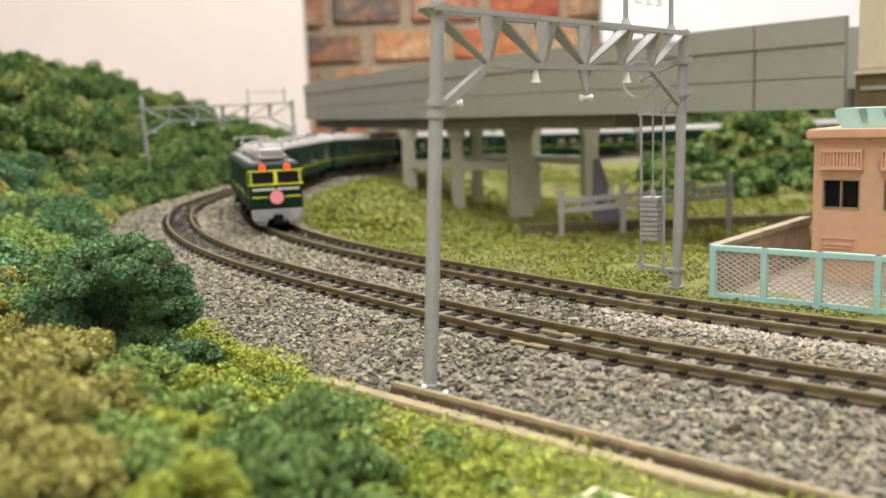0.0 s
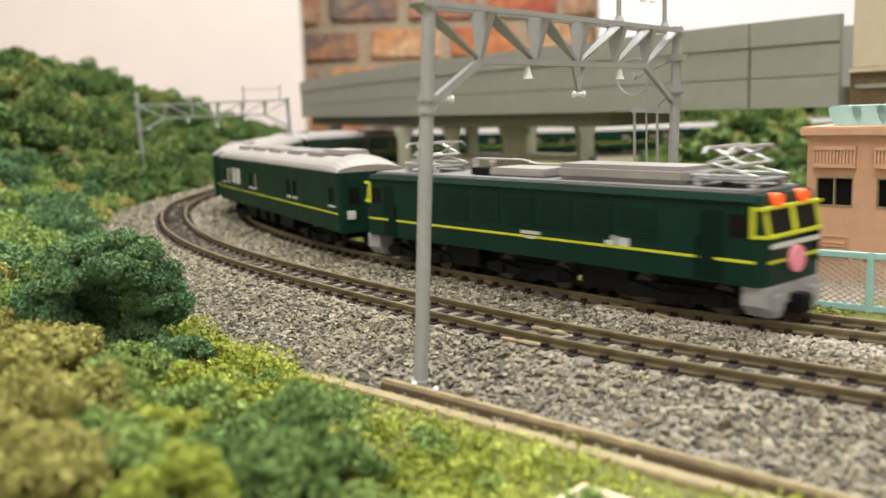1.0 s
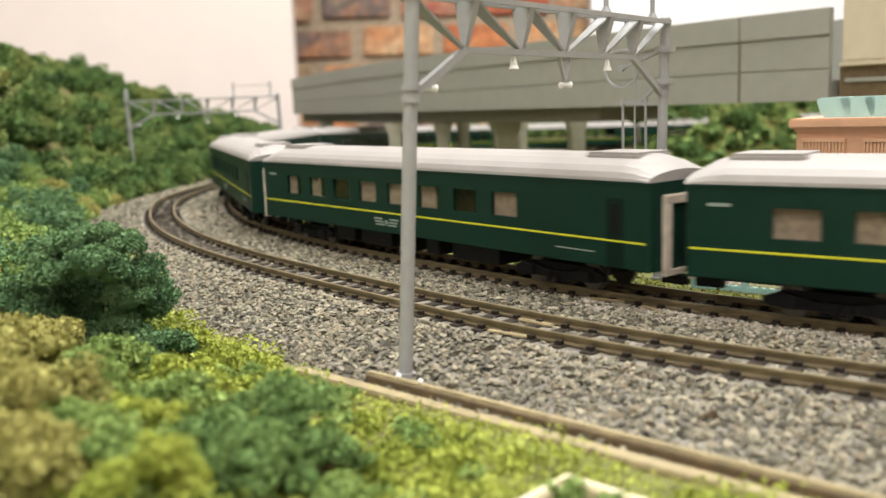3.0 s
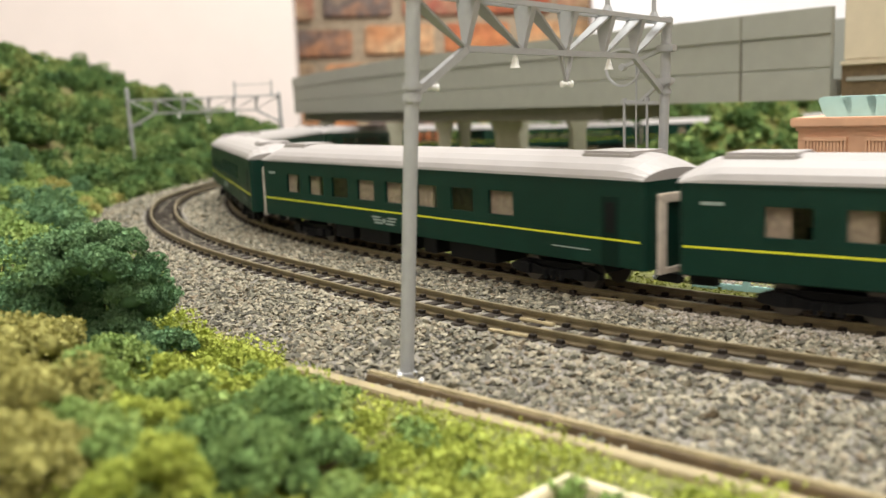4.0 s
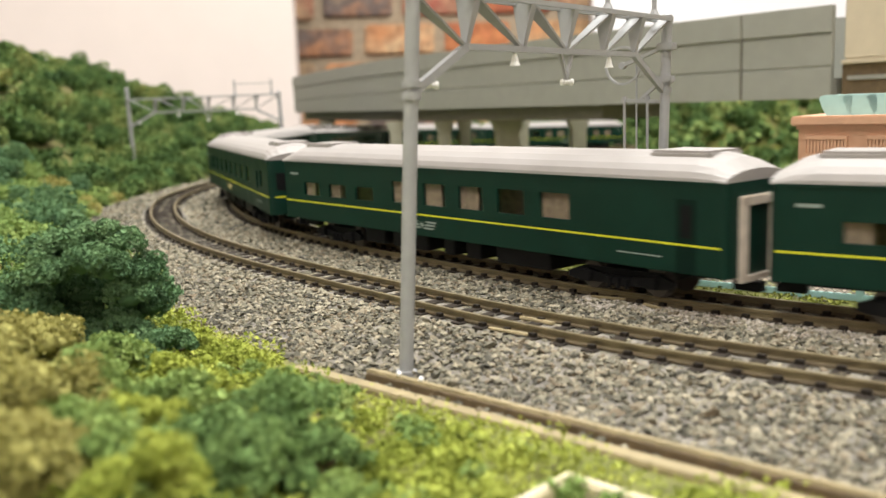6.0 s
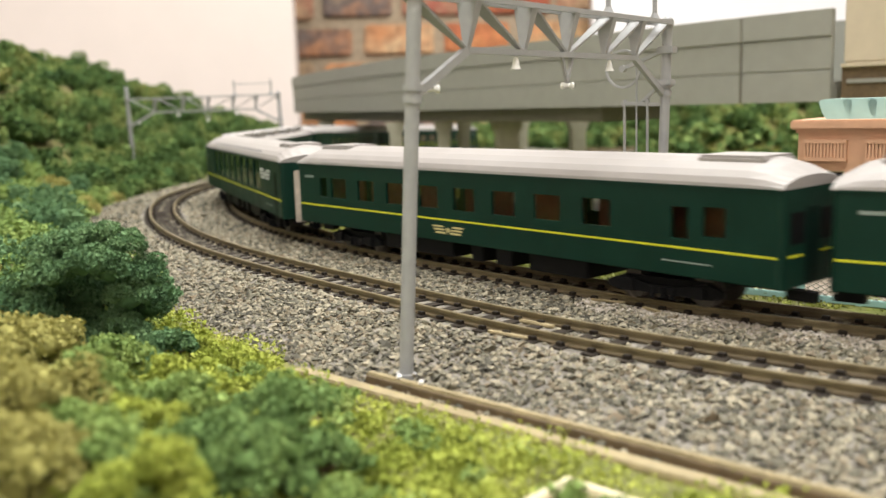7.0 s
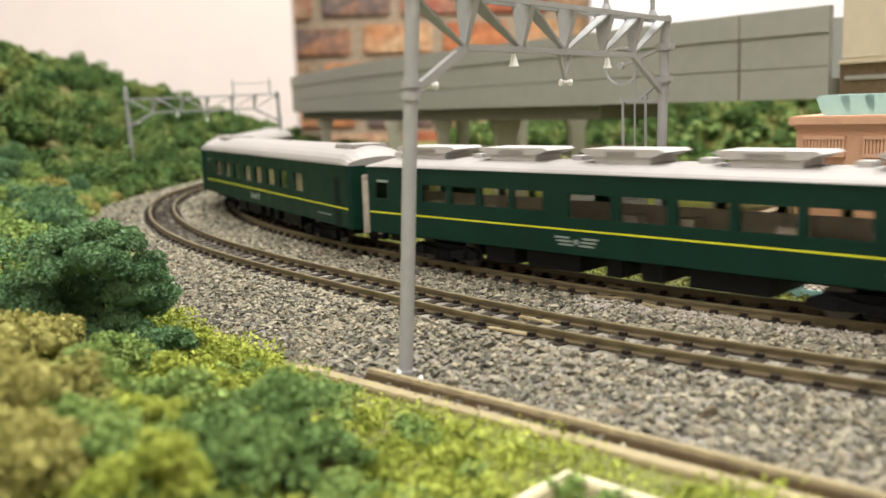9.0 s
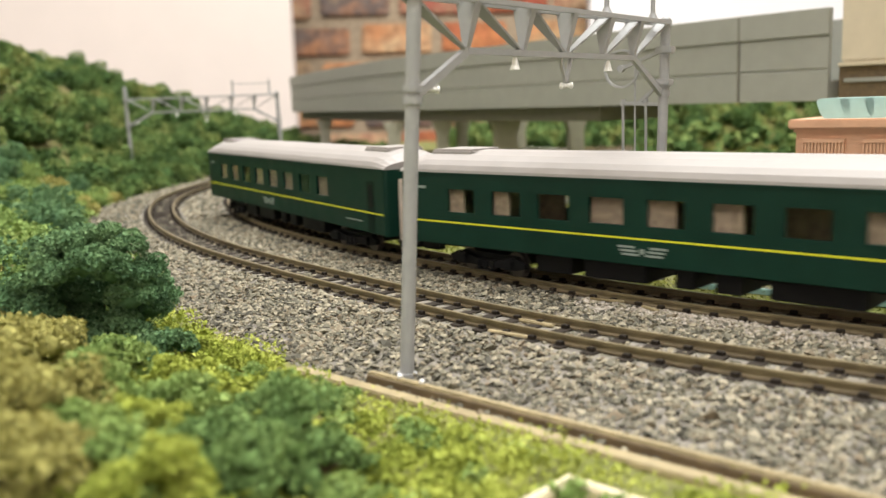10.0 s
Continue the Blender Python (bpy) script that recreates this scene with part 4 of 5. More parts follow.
    if kind == "salon":
        for w in wins:
            bm = bmesh.new()
            for sy in (-1, 1):
                vs = [bm.verts.new(v) for v in ((w[0] + 0.2, sy * 9.55, 22.4), (w[1] - 0.2, sy * 9.55, 22.4), (w[1] - 0.2, sy * 8.2, 24.6), (w[0] + 0.2, sy * 8.2, 24.6))]
                vs2 = [bm.verts.new(v.co + Vector((0, 0, 0.12))) for v in vs]
                bm.faces.new(vs)
                bm.faces.new(vs2)
            part("roof_pane", bm, M["roof_grey"], t)
        emblem(t, 51.0, 17.8, 13.5, 3.2, "mark")
    else:
        emblem(t, c + 66.1, 8.9, 9.6, 2.0, "gold" if kind == "brown" else "mark_dim")
    # small markings and the recessed entrance door
    for sy in (-1, 1):
        bm = bmesh.new()
        box(bm, c + 6, c + 10, sy * 9.4, sy * 9.46, 18.6, 19.2)
        box(bm, hb - 22, hb - 12, sy * 9.4, sy * 9.46, 8.6, 8.85)
        part("lettering", bm, M["mark_dim"], t)
        if kind in ("plain", "small", "salon"):
            bm = bmesh.new()
            x = hb - 9
            box(bm, x, x + 4.2, sy * 9.38, sy * 9.44, 6.2, 19.2)
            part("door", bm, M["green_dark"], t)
            part("door_window", Box(x + 1, x + 3.2, sy * 9.4, sy * 9.47, 12.5, 18.2), M["black"], t)
    for v, w in ((40, 9), (52, 14), (72, 4), (80, 5), (90, 16)):
        part("equipment_box", Box(c + v, c + v + w, -7.8, 7.8, 2.4, 6.0, bevel=0.2), M["black"], t)
    part("underframe", Box(-hb + 4, hb - 4, -3, 3, 4.6, 6.0), M["black"], t)
    bs = [(bogie(t, x, (-7.3, 7.3)), x) for x in (48.0, -48.0)]
    return t, bs


def van():
    """Baggage and generator van: few windows, large pale letters, ribbed roof."""
    L = VAN_LEN
    hb, c = 65.0, -L / 2
    t = thing("generator_van", "dark green baggage van with ribbed pale roof and white letters", "railway van")
    wins = [(-60, -57.4, 13.6, 18), (-53, -48.9, 13.4, 18), (-22.6, -19.1, 13.6, 18.2), (-17.3, -13.8, 13.6, 18.2), (21, 24.5, 13.6, 18.2), (27, 30.5, 13.6, 18.2), (hb - 6.5, hb - 2.5, 13.6, 18)]
    shell(t, hb, wins)
    bm = bmesh.new()
    roof_shell(bm, -hb - 0.9, hb + 0.9, 22.2, 26.5, 9.5)
    part("roof", bm, M["roof"], t)
    for i in range(5):
        part("roof_panel", Box(-hb + 16 + i * 20, -hb + 30 + i * 20, -5.6, 5.6, 25.0, 26.8, bevel=0.4), M["roof"], t)
    part("roof_box", Box(hb - 26, hb - 8, -4, 4, 25.6, 27.6, bevel=0.6), M["roof"], t)
    for w in wins:
        for sy in (-1, 1):
            if w[0] == -53:
                bm = bmesh.new()
                for a in ((w[0] - 0.3, w[0] + 0.1, w[2] - 0.3, w[3] + 0.3), (w[1] - 0.1, w[1] + 0.3, w[2] - 0.3, w[3] + 0.3), (w[0], w[1], w[2] - 0.3, w[2] + 0.1), (w[0], w[1], w[3] - 0.1, w[3] + 0.3)):
                    box(bm, a[0], a[1], *sorted((sy * 9.35, sy * 9.5)), a[2], a[3])
                part("window_frame", bm, M["mark"], t, "white window frame")
            part("window", Box(w[0], w[1], sy * 8.8 - 0.2, sy * 8.8 + 0.2, w[2], w[3]), M["curtain"] if w[0] in (-53, -17.3) else M["black"], t)
            if w[0] != -53:
                part("window_sill", Box(w[0] - 0.4, w[1] + 0.4, sy * 9.4, sy * 9.5, w[2] - 0.9, w[2] - 0.3), M["mark"], t)
    for sy in (-1, 1):
        part("yellow_line", Box(-hb, hb, sy * 9.4, sy * 9.46, 11.05, 11.42), M["yellow"], t, "thin yellow line along the side")
        bm = bmesh.new()
        y0, y1 = sorted((sy * 9.4, sy * 9.48))
        # two plain slanted blocks in place of the painted sign, on the outer side
        for a, b in ((-5.4, -1.2), (0.0, 5.4)) if sy < 0 else ():
            xa, xb = sorted((-40.2 - sy * a, -40.2 - sy * b))
            prism(bm, [(xa, 13.3), (xb - 0.5, 13.3), (xb, 13.9), (xb, 18.9), (xa + 0.6, 18.9), (xa, 18.2)], y0, y1, "y")
        if sy < 0:
            part("pale_mark", bm, M["mark"], t, "large pale painted mark")
    for sx in (-1, 1):
        part("end_window", Box(sx * (hb + 0.8), sx * (hb + 1.0), -6.5, -3.5, 13.6, 18.2), M["black"], t)
        part("end_window", Box(sx * (hb + 0.8), sx * (hb + 1.0), 3.5, 6.5, 13.6, 18.2), M["black"], t)
        part("lamp_box", Box(sx * (hb + 0.8), sx * (hb + 1.4), -7.2, -4.8, 9.6, 12.0, bevel=0.2), M["mark"], t)
        part("coupler", Box(sx * (hb - 2), sx * (hb + 1.8), -1, 1, 2.8, 4.6), M["black"], t)
    bm = bmesh.new()
    for v, w in ((36, 12), (52, 8), (64, 6), (76, 14)):
        box(bm, c + v, c + v + w, -7.8, 7.8, 2.4, 6.0, bevel=0.2)
    box(bm, -hb + 4, hb - 4, -3, 3, 4.6, 6.0)
    part("underframe", bm, M["black"], t)
    bs = [(bogie(t, x, (-7.3, 7.3)), x) for x in (43.0, -43.0)]
    return t, bs


def pantograph(parent, x, flip):
    p = part("pantograph", Box(x - 6.5, x + 6.5, -5.2, 5.2, 24.0, 24.4), M["roof_grey"], parent, "folded silver pantograph")
    bm = bmesh.new()
    for sy in (-4.6, 4.6):
        for a, b in (((-5.5, 25.0), (3.4, 27.0)), ((3.4, 27.0), (-2.6, 29.6)), ((5.5, 25.0), (-3.4, 27.0)), ((-3.4, 27.0), (2.6, 29.6))):
            rod(bm, (x + a[0], sy, a[1]), (x + b[0], sy * 0.8, b[1]), 0.26, 6)
        rod(bm, (x - 6.5, sy, 24.9), (x + 6.5, sy, 24.9), 0.3, 6)
    for q in (-2.4, 2.4):
        beam(bm, (x + q, -6.5, 29.9), (x + q, 6.5, 29.9), 0.8, 0.5)
        rod(bm, (x + q, -6.5, 29.9), (x + q, -7.6, 28.9), 0.26, 6)
        rod(bm, (x + q, 6.5, 29.9), (x + q, 7.6, 28.9), 0.26, 6)
    for q in (-4, 4):
        rod(bm, (x + q * 0.85, -4.6, 27.0), (x + q * 0.85, 4.6, 27.0), 0.26, 6)
    part("linkage", bm, M["silver"], p)
    bm = bmesh.new()
    for q in (-5.4, 5.4):
        for sy in (-4.5, 4.5):
            for k in range(3):
                rod(bm, (x + q, sy, 22.6 + k * 0.6), (x + q, sy, 23.1 + k * 0.6), 0.9, 10)
    part("insulator", bm, M["silver"], p)


def locomotive():
    t = thing("electric_locomotive", "dark green electric locomotive with yellow line and pink headboard", "locomotive")
    hb = 55.5
    bm = bmesh.new()
    cabw = [(hb - 10.5, hb - 6.0, 14.5, 19.0), (-hb + 6.0, -hb + 10.5, 14.5, 19.0)]
    prism(bm, [(-9.3, 6.8), (9.3, 6.8), (9.3, 21.0), (8.6, 22.2), (-8.6, 22.2), (-9.3, 21.0)], -hb + 1.2, hb - 1.2, "x")
    for sx in (-1, 1):
        vs0 = [bm.verts.new((sx * (hb - 1.2), y, z)) for y, z in ((-9.3, 6.8), (9.3, 6.8), (9.3, 14), (9.3, 21.0), (8.6, 22.2), (-8.6, 22.2), (-9.3, 21.0), (-9.3, 14))]
        vs1 = [bm.verts.new((sx * (hb + dx), y, z)) for dx, y, z in ((0.4, -8.4, 6.8), (0.4, 8.4, 6.8), (0.9, 8.4, 14), (-0.6, 8.2, 21.0), (-1.0, 8.0, 22.0), (-1.0, -8.0, 22.0), (-0.6, -8.2, 21.0), (0.9, -8.4, 14))]
        for i in range(8):
            bm.faces.new((vs0[i], vs0[(i + 1) % 8], vs1[(i + 1) % 8], vs1[i]))
        bm.faces.new(vs1)
    bmesh.ops.recalc_face_normals(bm, faces=bm.faces)
    part("body", bm, M["green"], t)
    # louvred filter panels along the flanks
    for sy in (-1, 1):
        for i in range(7):
            x = -31 + i * 10.2
            bm = Box(x - 4.4, x + 4.4, *sorted((sy * 9.3, sy * 9.42)), 13.0, 19.6)
            for k in range(11):
                box(bm, x - 4.0, x + 4.0, *sorted((sy * 9.42, sy * 9.6)), 13.3 + k * 0.56, 13.55 + k * 0.56)
            part("louvre_panel", bm, M["green"], t)
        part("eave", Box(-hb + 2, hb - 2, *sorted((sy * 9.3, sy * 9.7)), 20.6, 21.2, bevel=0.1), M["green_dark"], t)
        part("yellow_line", Box(-hb + 12, hb - 12, *sorted((sy * 9.3, sy * 9.38)), 10.8, 11.3), M["yellow"], t, "thin yellow line along the side")
        for sx in (-1, 1):
            part("yellow_line", Box(*sorted((sx * (hb - 1.2), sx * (hb - 9))), *sorted((sy * 9.3, sy * 9.38)), 10.8, 11.3), M["yellow"], t)
            part("cab_window", Box(*sorted((sx * (hb - 6.2), sx * (hb - 2.4))), *sorted((sy * 9.25, sy * 9.4)), 15.0, 19.0, bevel=0.05), M["black"], t)
            part("cab_door", Box(*sorted((sx * (hb - 11.6), sx * (hb - 7.4))), *sorted((sy * 9.25, sy * 9.36)), 7.2, 19.5), M["green_dark"], t)
            part("handrail", Box(*sorted((sx * (hb - 12.4), sx * (hb - 12.1))), *sorted((sy * 9.5, sy * 9.8)), 7, 15), M["green_dark"], t)
        bm = bmesh.new()
        y0, y1 = sorted((sy * 9.3, sy * 9.4))
        for a, b, z0, z1 in ((22.6, 25.0, 11.3, 12.2), (24.1, 25.0, 12.2, 13.3), (25.5, 28.4, 11.3, 13.3)):
            box(bm, a, b, y0, y1, z0, z1)
        box(bm, 0, 5.5, y0, y1, 11.6, 12.3)
        box(bm, 1.5, 4, y0, y1, 10.6, 11.2)
        part("pale_mark", bm, M["mark"], t, "small pale painted marks")
    for sx in (-1, 1):
        # yellow window band, white bars, lamps, headboard, skirt and coupler on each end
        xw = lambda z: sx * (hb + 0.9 - max(0, (z - 14) * 0.21))
        bm = bmesh.new()
        for z0, z1 in ((15.1, 15.65), (19.75, 20.3)):
            beam(bm, (xw(z0), -8.6, (z0 + z1) / 2), (xw(z0), 8.6, (z0 + z1) / 2), 0.9, z1 - z0)
        for y, w in ((-8.35, 0.45), (0, 1.1), (8.35, 0.45)):
            beam(bm, (xw(15.5), y, 15.4), (xw(20), y, 20.0), 0.9, w, (0, 1, 0))
        for sy in (-1, 1):
            for z0, z1 in ((15.1, 15.65), (19.75, 20.3)):
                box(bm, *sorted((sx * (hb - 2.2), sx * (hb + 0.5))), *sorted((sy * 8.3, sy * 9.4)), z0, z1)
            box(bm, *sorted((sx * (hb - 2.2), sx * (hb - 1.3))), *sorted((sy * 8.9, sy * 9.42)), 15, 20.4)
        part("window_band", bm, M["yellow"], t, "yellow frame round the cab windows")
        for y in (-4.2, 4.2):
            bm = bmesh.new()
            beam(bm, (xw(15.9) - sx * 0.05, y, 15.8), (xw(19.5) - sx * 0.05, y, 19.5), 7.2, 0.5, (1, 0, 0))
            part("cab_window", bm, M["black"], t)
            part("white_bar", Box(*sorted((sx * (hb + 0.6), sx * (hb + 1.15))), y - 3.9, y + 3.9, 13.3, 14.1, bevel=0.1), M["mark"], t)
            bm = bmesh.new()
            rod(bm, (sx * (hb - 1.6), y, 21.25), (sx * (hb + 0.3), y, 21.25), 1.15, 18)
            part("lamp", bm, M["lamp_red"], t, "orange-red marker lamp")
        bm = bmesh.new()
        for a, b in ((-8.4, -3), (3, 8.4)):
            box(bm, *sorted((sx * (hb + 0.5), sx * (hb + 0.85))), a, b, 10.8, 11.3)
        part("yellow_line", bm, M["yellow"], t)
        bm = bmesh.new()
        rod(bm, (sx * (hb + 0.8), 0, 10.9), (sx * (hb + 1.5), 0, 10.9), 2.35, 28)
        part("headboard", bm, M["pink"], t, "round pink headboard")
        bm = bmesh.new()
        prism(bm, [(-8.6, 6.8), (8.6, 6.8), (8.6, 3.4), (6.8, 1.4), (4.2, 1.4), (3.0, 3.6), (-3.0, 3.6), (-4.2, 1.4), (-6.8, 1.4), (-8.6, 3.4)], *sorted((sx * (hb - 4), sx * (hb + 0.9))), "x")
        for y in (-6, 6):
            box(bm, *sorted((sx * (hb + 0.9), sx * (hb + 1.6))), y - 1.6, y + 1.6, 2.6, 5.4, bevel=0.2)
        part("skirt", bm, M["skirt_grey"], t, "silver end skirt with steps")
        part("coupler", Box(*sorted((sx * (hb - 1), sx * (hb + 3.4))), -1.7, 1.7, 1.6, 5.0, bevel=0.3), M["black"], t)
    # roof equipment
    part("roof", Box(-hb + 3, hb - 3, -8.2, 8.2, 22.0, 22.9, bevel=0.3), M["roof_grey"], t)
    bm = Box(6, 38, -5.2, 5.2, 22.9, 26.2, bevel=0.9)
    part("roof_hump", bm, M["roof"], t, "pale grey roof hump")
    part("roof_box", Box(-14, 3, -5.0, 5.0, 22.9, 24.8, bevel=0.4), M["roof"], t)
    part("resistor_box", Box(-20, -14.2, -5.0, 5.0, 22.9, 24.6, bevel=0.2), M["black"], t)
    for x in (-38, 45.5):
        pantograph(t, x, x > 0)
    bm = bmesh.new()
    for a, b in (((-28, 4, 26.0), (-12, 4, 26.0)), ((-12, 4, 26.0), (-8, 4, 25.2)), ((-8, 4, 25.2), (6, 4, 25.2))):
        rod(bm, a, b, 0.22, 6)
    for x in (-28, -22):
        for k in range(3):
            rod(bm, (x, 4, 23 + k), (x, 4, 23.7 + k), 0.8, 10)
    part("bus_bar", bm, M["silver"], t)
    bm = bmesh.new()
    for x in (-21, 21):
        box(bm, x - 6, x + 6, -7.6, 7.6, 2.2, 6.8, bevel=0.2)
    box(bm, -hb + 4, hb - 4, -4, 4, 4.4, 6.8)
    part("underframe", bm, M["black"], t)
    bs = [(bogie(t, x, (-8.2, 8.2)), x) for x in (37.0, 0.0, -37.0)]
    return t, bs


TRAIN = []
t_, b_ = locomotive()
TRAIN.append((t_, 0.0, LOCO_LEN, 37.0, b_))
t_, b_ = van()
TRAIN.append((t_, LOCO_LEN, VAN_LEN, 43.0, b_))
KINDS = [("lead", "dark green sleeping coach with rounded end and tan curtains"), ("plain", "dark green sleeping coach with tan curtained windows"),
         ("plain", "dark green sleeping coach with tan curtained windows"), ("small", "dark green coach with small and large curtained windows"),
         ("small", "dark green coach with small and large curtained windows"), ("brown", "dark green coach with brown interior and rounded end"),
         ("salon", "dark green lounge coach with tall panorama windows"), ("diner", "dark green dining coach with air-conditioning units on roof"),
         ("plain", "dark green sleeping coach with tan curtained windows"), ("plain", "dark green sleeping coach with tan curtained windows")]
for i_, (k_, l_) in enumerate(KINDS):
    t_, b_ = coach(k_, l_)
    TRAIN.append((t_, LOCO_LEN + VAN_LEN + CAR_LEN * i_ + 0.4, CAR_LEN, 48.0, b_))


# ---- loose stones, flock and foliage ----
OCTA_F = np.array([(0, 2, 4), (2, 1, 4), (1, 3, 4), (3, 0, 4), (2, 0, 5), (1, 2, 5), (3, 1, 5), (0, 3, 5)])


def stones(name, places, size, mat, seed, flat=0.55, label="", kind="stuff"):
    """Irregular eight-faced chips, one island each."""
    rng = np.random.default_rng(seed)
    n = len(places)
    base = np.array([(1, 0, 0), (-1, 0, 0), (0, 1, 0), (0, -1, 0), (0, 0, 1), (0, 0, -1)], float)
    sc = size * np.exp(rng.normal(0, 0.32, (n, 1, 1))) * rng.uniform(0.55, 1.2, (n, 6, 1))
    V = base[None] * sc
    V[:, :, 0] += rng.uniform(-0.35, 0.35, (n, 6)) * size
    V[:, :, 1] += rng.uniform(-0.35, 0.35, (n, 6)) * size
    V[:, :, 2] *= flat
    q = rng.normal(size=(n, 3))
    ang = np.linalg.norm(q, axis=1)
    k = q / ang[:, None]
    a = rng.uniform(0, 1.0, n)
    c, s = np.cos(a)[:, None, None], np.sin(a)[:, None, None]
    kk = k[:, None, :]
    V = V * c + np.cross(np.broadcast_to(kk, V.shape), V) * s + kk * (V * kk).sum(2, keepdims=True) * (1 - c)
    V = V + np.asarray(places)[:, None, :]
    F = (OCTA_F[None] + (np.arange(n) * 6)[:, None, None]).reshape(-1, 3)
    ob = raw(name, V.reshape(-1, 3), F, M[mat])
    return tagged(ob, label, "", "", kind)


def bed_height(d):
    return np.interp(d, [-15.5, -12.5, -8, 8, 12, 20, 24, 40, 46, 64, 68], [-5.2, -3.3, -1.95, -1.95, -2.4, -2.4, -1.95, -1.95, -2.7, -4.3, -5.5])


def line_places(s, d):
    s = np.asarray(s) % LOOP_LEN
    x, y, h = np.interp(s, LOOP_S, LOOP[:, 0]), np.interp(s, LOOP_S, LOOP[:, 1]), np.interp(s, LOOP_S, HEAD)
    return x - np.sin(h) * d, y + np.cos(h) * d, np.interp(s, GRADE_S, GRADE_Z)


def ballast():
    rng = np.random.default_rng(11)
    for name, n, s0, s1, size in (("ballast_stones", 62000, 0, 330, 0.56), ("ballast_stones", 9000, -90, 0, 0.6), ("ballast_stones", 17000, 330, 640, 0.75)):
        s, d = rng.uniform(s0, s1, n), rng.uniform(-16, 66, n)
        # lower and sparser between and beside the rails, where sleepers show
        trough = np.minimum(abs(d), abs(d - SPACING)) < 8.0
        keep = ~trough | (rng.random(n) < 0.62)
        s, d, trough = s[keep], d[keep], trough[keep]
        x, y, tz = line_places(s, d)
        z = tz + bed_height(d) + np.where(trough, rng.uniform(-0.55, 0.05, len(s)), rng.uniform(-0.1, 0.55, len(s)))
        stones(name, np.stack([x, y, z], 1), size, "stone", int(s0) + 300, label="grey crushed stone ballast between and beside the rails")
    # pale glued grit along the near rail of the inner line
    n = 11000
    s = rng.uniform(20, 142, n)
    d = 8.6 + rng.normal(0, 1.7, n) + 1.6 * np.sin(s * 0.13) * np.sin(s * 0.31 + 1)
    ok = (d > 5.6) & (np.sin(s * 0.23) + rng.normal(0, 0.9, n) > -1.3)
    s, d = s[ok], d[ok]
    x, y, tz = line_places(s, d)
    stones("spilt_grit", np.stack([x, y, tz + bed_height(d) + rng.uniform(0.0, 0.4, len(s))], 1), 0.34, "debris", 77, label="pale glued grit spilt beside the inner rail")
    # wooden chips over the rail joints
    for s, d, a, l in ((137, 6.4, 0.25, 7), (141, -3.0, -0.1, 6), (135, 37.4, 0.1, 8.5), (136.5, 28.3, 0.12, 7), (127, 7.5, -0.3, 4)):
        p, h = on_line(s, d)
        bm = Box(-l / 2, l / 2, -0.6, 0.6, -0.3, 0.25, bevel=0.15)
        for q in bm.verts:
            q.co += Vector(noise.noise_vector(q.co * 0.9 + Vector((s, d, 0)))) * 0.35
        o = part("wood_chip", bm, M["plank"])
        o.matrix_basis = Matrix.Translation(Vector((p.x, p.y, -1.35)) * MM) @ Matrix.Rotation(h + a, 4, "Z")
        tagged(o, "pale tan chip lying on the ballast at the rail joint", "chip", "chips at the rail joints")


ballast()


def flakes(places, normals, size, rng):
    """Small bent leaf flakes as loose triangles pairs; returns vertices and faces."""
    n = len(places)
    a = rng.normal(size=(n, 3)) + normals * 0.6
    u = np.cross(a, rng.normal(size=(n, 3)))
    u /= np.linalg.norm(u, axis=1)[:, None] + 1e-9
    v = np.cross(a, u)
    v /= np.linalg.norm(v, axis=1)[:, None] + 1e-9
    w = a / (np.linalg.norm(a, axis=1)[:, None] + 1e-9)
    sz = size * np.exp(rng.normal(0, 0.3, (n, 1)))
    P = np.stack([places - u * sz, places + v * sz * 0.8 + w * sz * 0.35, places + u * sz, places - v * sz * 0.8 + w * sz * 0.35], 1)
    i = np.arange(n)[:, None] * 4
    F = np.concatenate([i + np.array([[0, 1, 2]]), i + np.array([[0, 2, 3]])])
    return P.reshape(-1, 3), F


def clump_points(rng, r, n, squash=0.85):
    """Points over a cauliflower of small lumps, open below, with crevices between the lumps."""
    k = 15
    c = rng.normal(size=(k, 3))
    c[:, 2] = abs(c[:, 2]) * 1.1 - 0.25
    c /= np.linalg.norm(c, axis=1)[:, None]
    c *= r * rng.uniform(0.5, 0.82, (k, 1))
    rs = r * rng.uniform(0.2, 0.42, k)
    w = rs ** 2 / (rs ** 2).sum()
    g = rng.choice(k, n, p=w)
    q = rng.normal(size=(n, 3))
    q /= np.linalg.norm(q, axis=1)[:, None]
    P = c[g] + q * (rs[g] * (1.08 - 0.3 * rng.random(n) ** 2))[:, None]
    keep = (np.linalg.norm(P, axis=1) > 0.5 * r) & (P[:, 2] > -0.45 * r)
    P, q = P[keep], q[keep]
    P[:, 2] *= squash
    return P, q


def foliage(name, centres, radii, per, size, kind, seed, label):
    """A wood of foam clumps: flakes over lumps, with cores coloured darker for the shade inside."""
    rng = np.random.default_rng(seed)
    A, B, CV, CF = [], [], [], []
    nv = 0
    ico = bmesh.new()
    bmesh.ops.create_icosphere(ico, subdivisions=1, radius=1)
    iv = np.array([v.co for v in ico.verts])
    jf = np.array([[v.index for v in f.verts] for f in ico.faces])
    ico.free()
    for c, r in zip(centres, radii):
        P, q = clump_points(rng, r, int(per * (r / 8.0) ** 2 * (0.9 / size) ** 0.5))
        V, F = flakes(P + c, q, size, rng)
        A.append(V)
        B.append(F + nv)
        nv += len(V)
        CF.append(jf + len(CV) * len(iv))
        CV.append(iv * r * 0.62 * rng.uniform(0.85, 1.1, (len(iv), 1)) * (1, 1, 0.85) + c)
    return np.concatenate(A), np.concatenate(B), np.concatenate(CV), np.concatenate(CF)


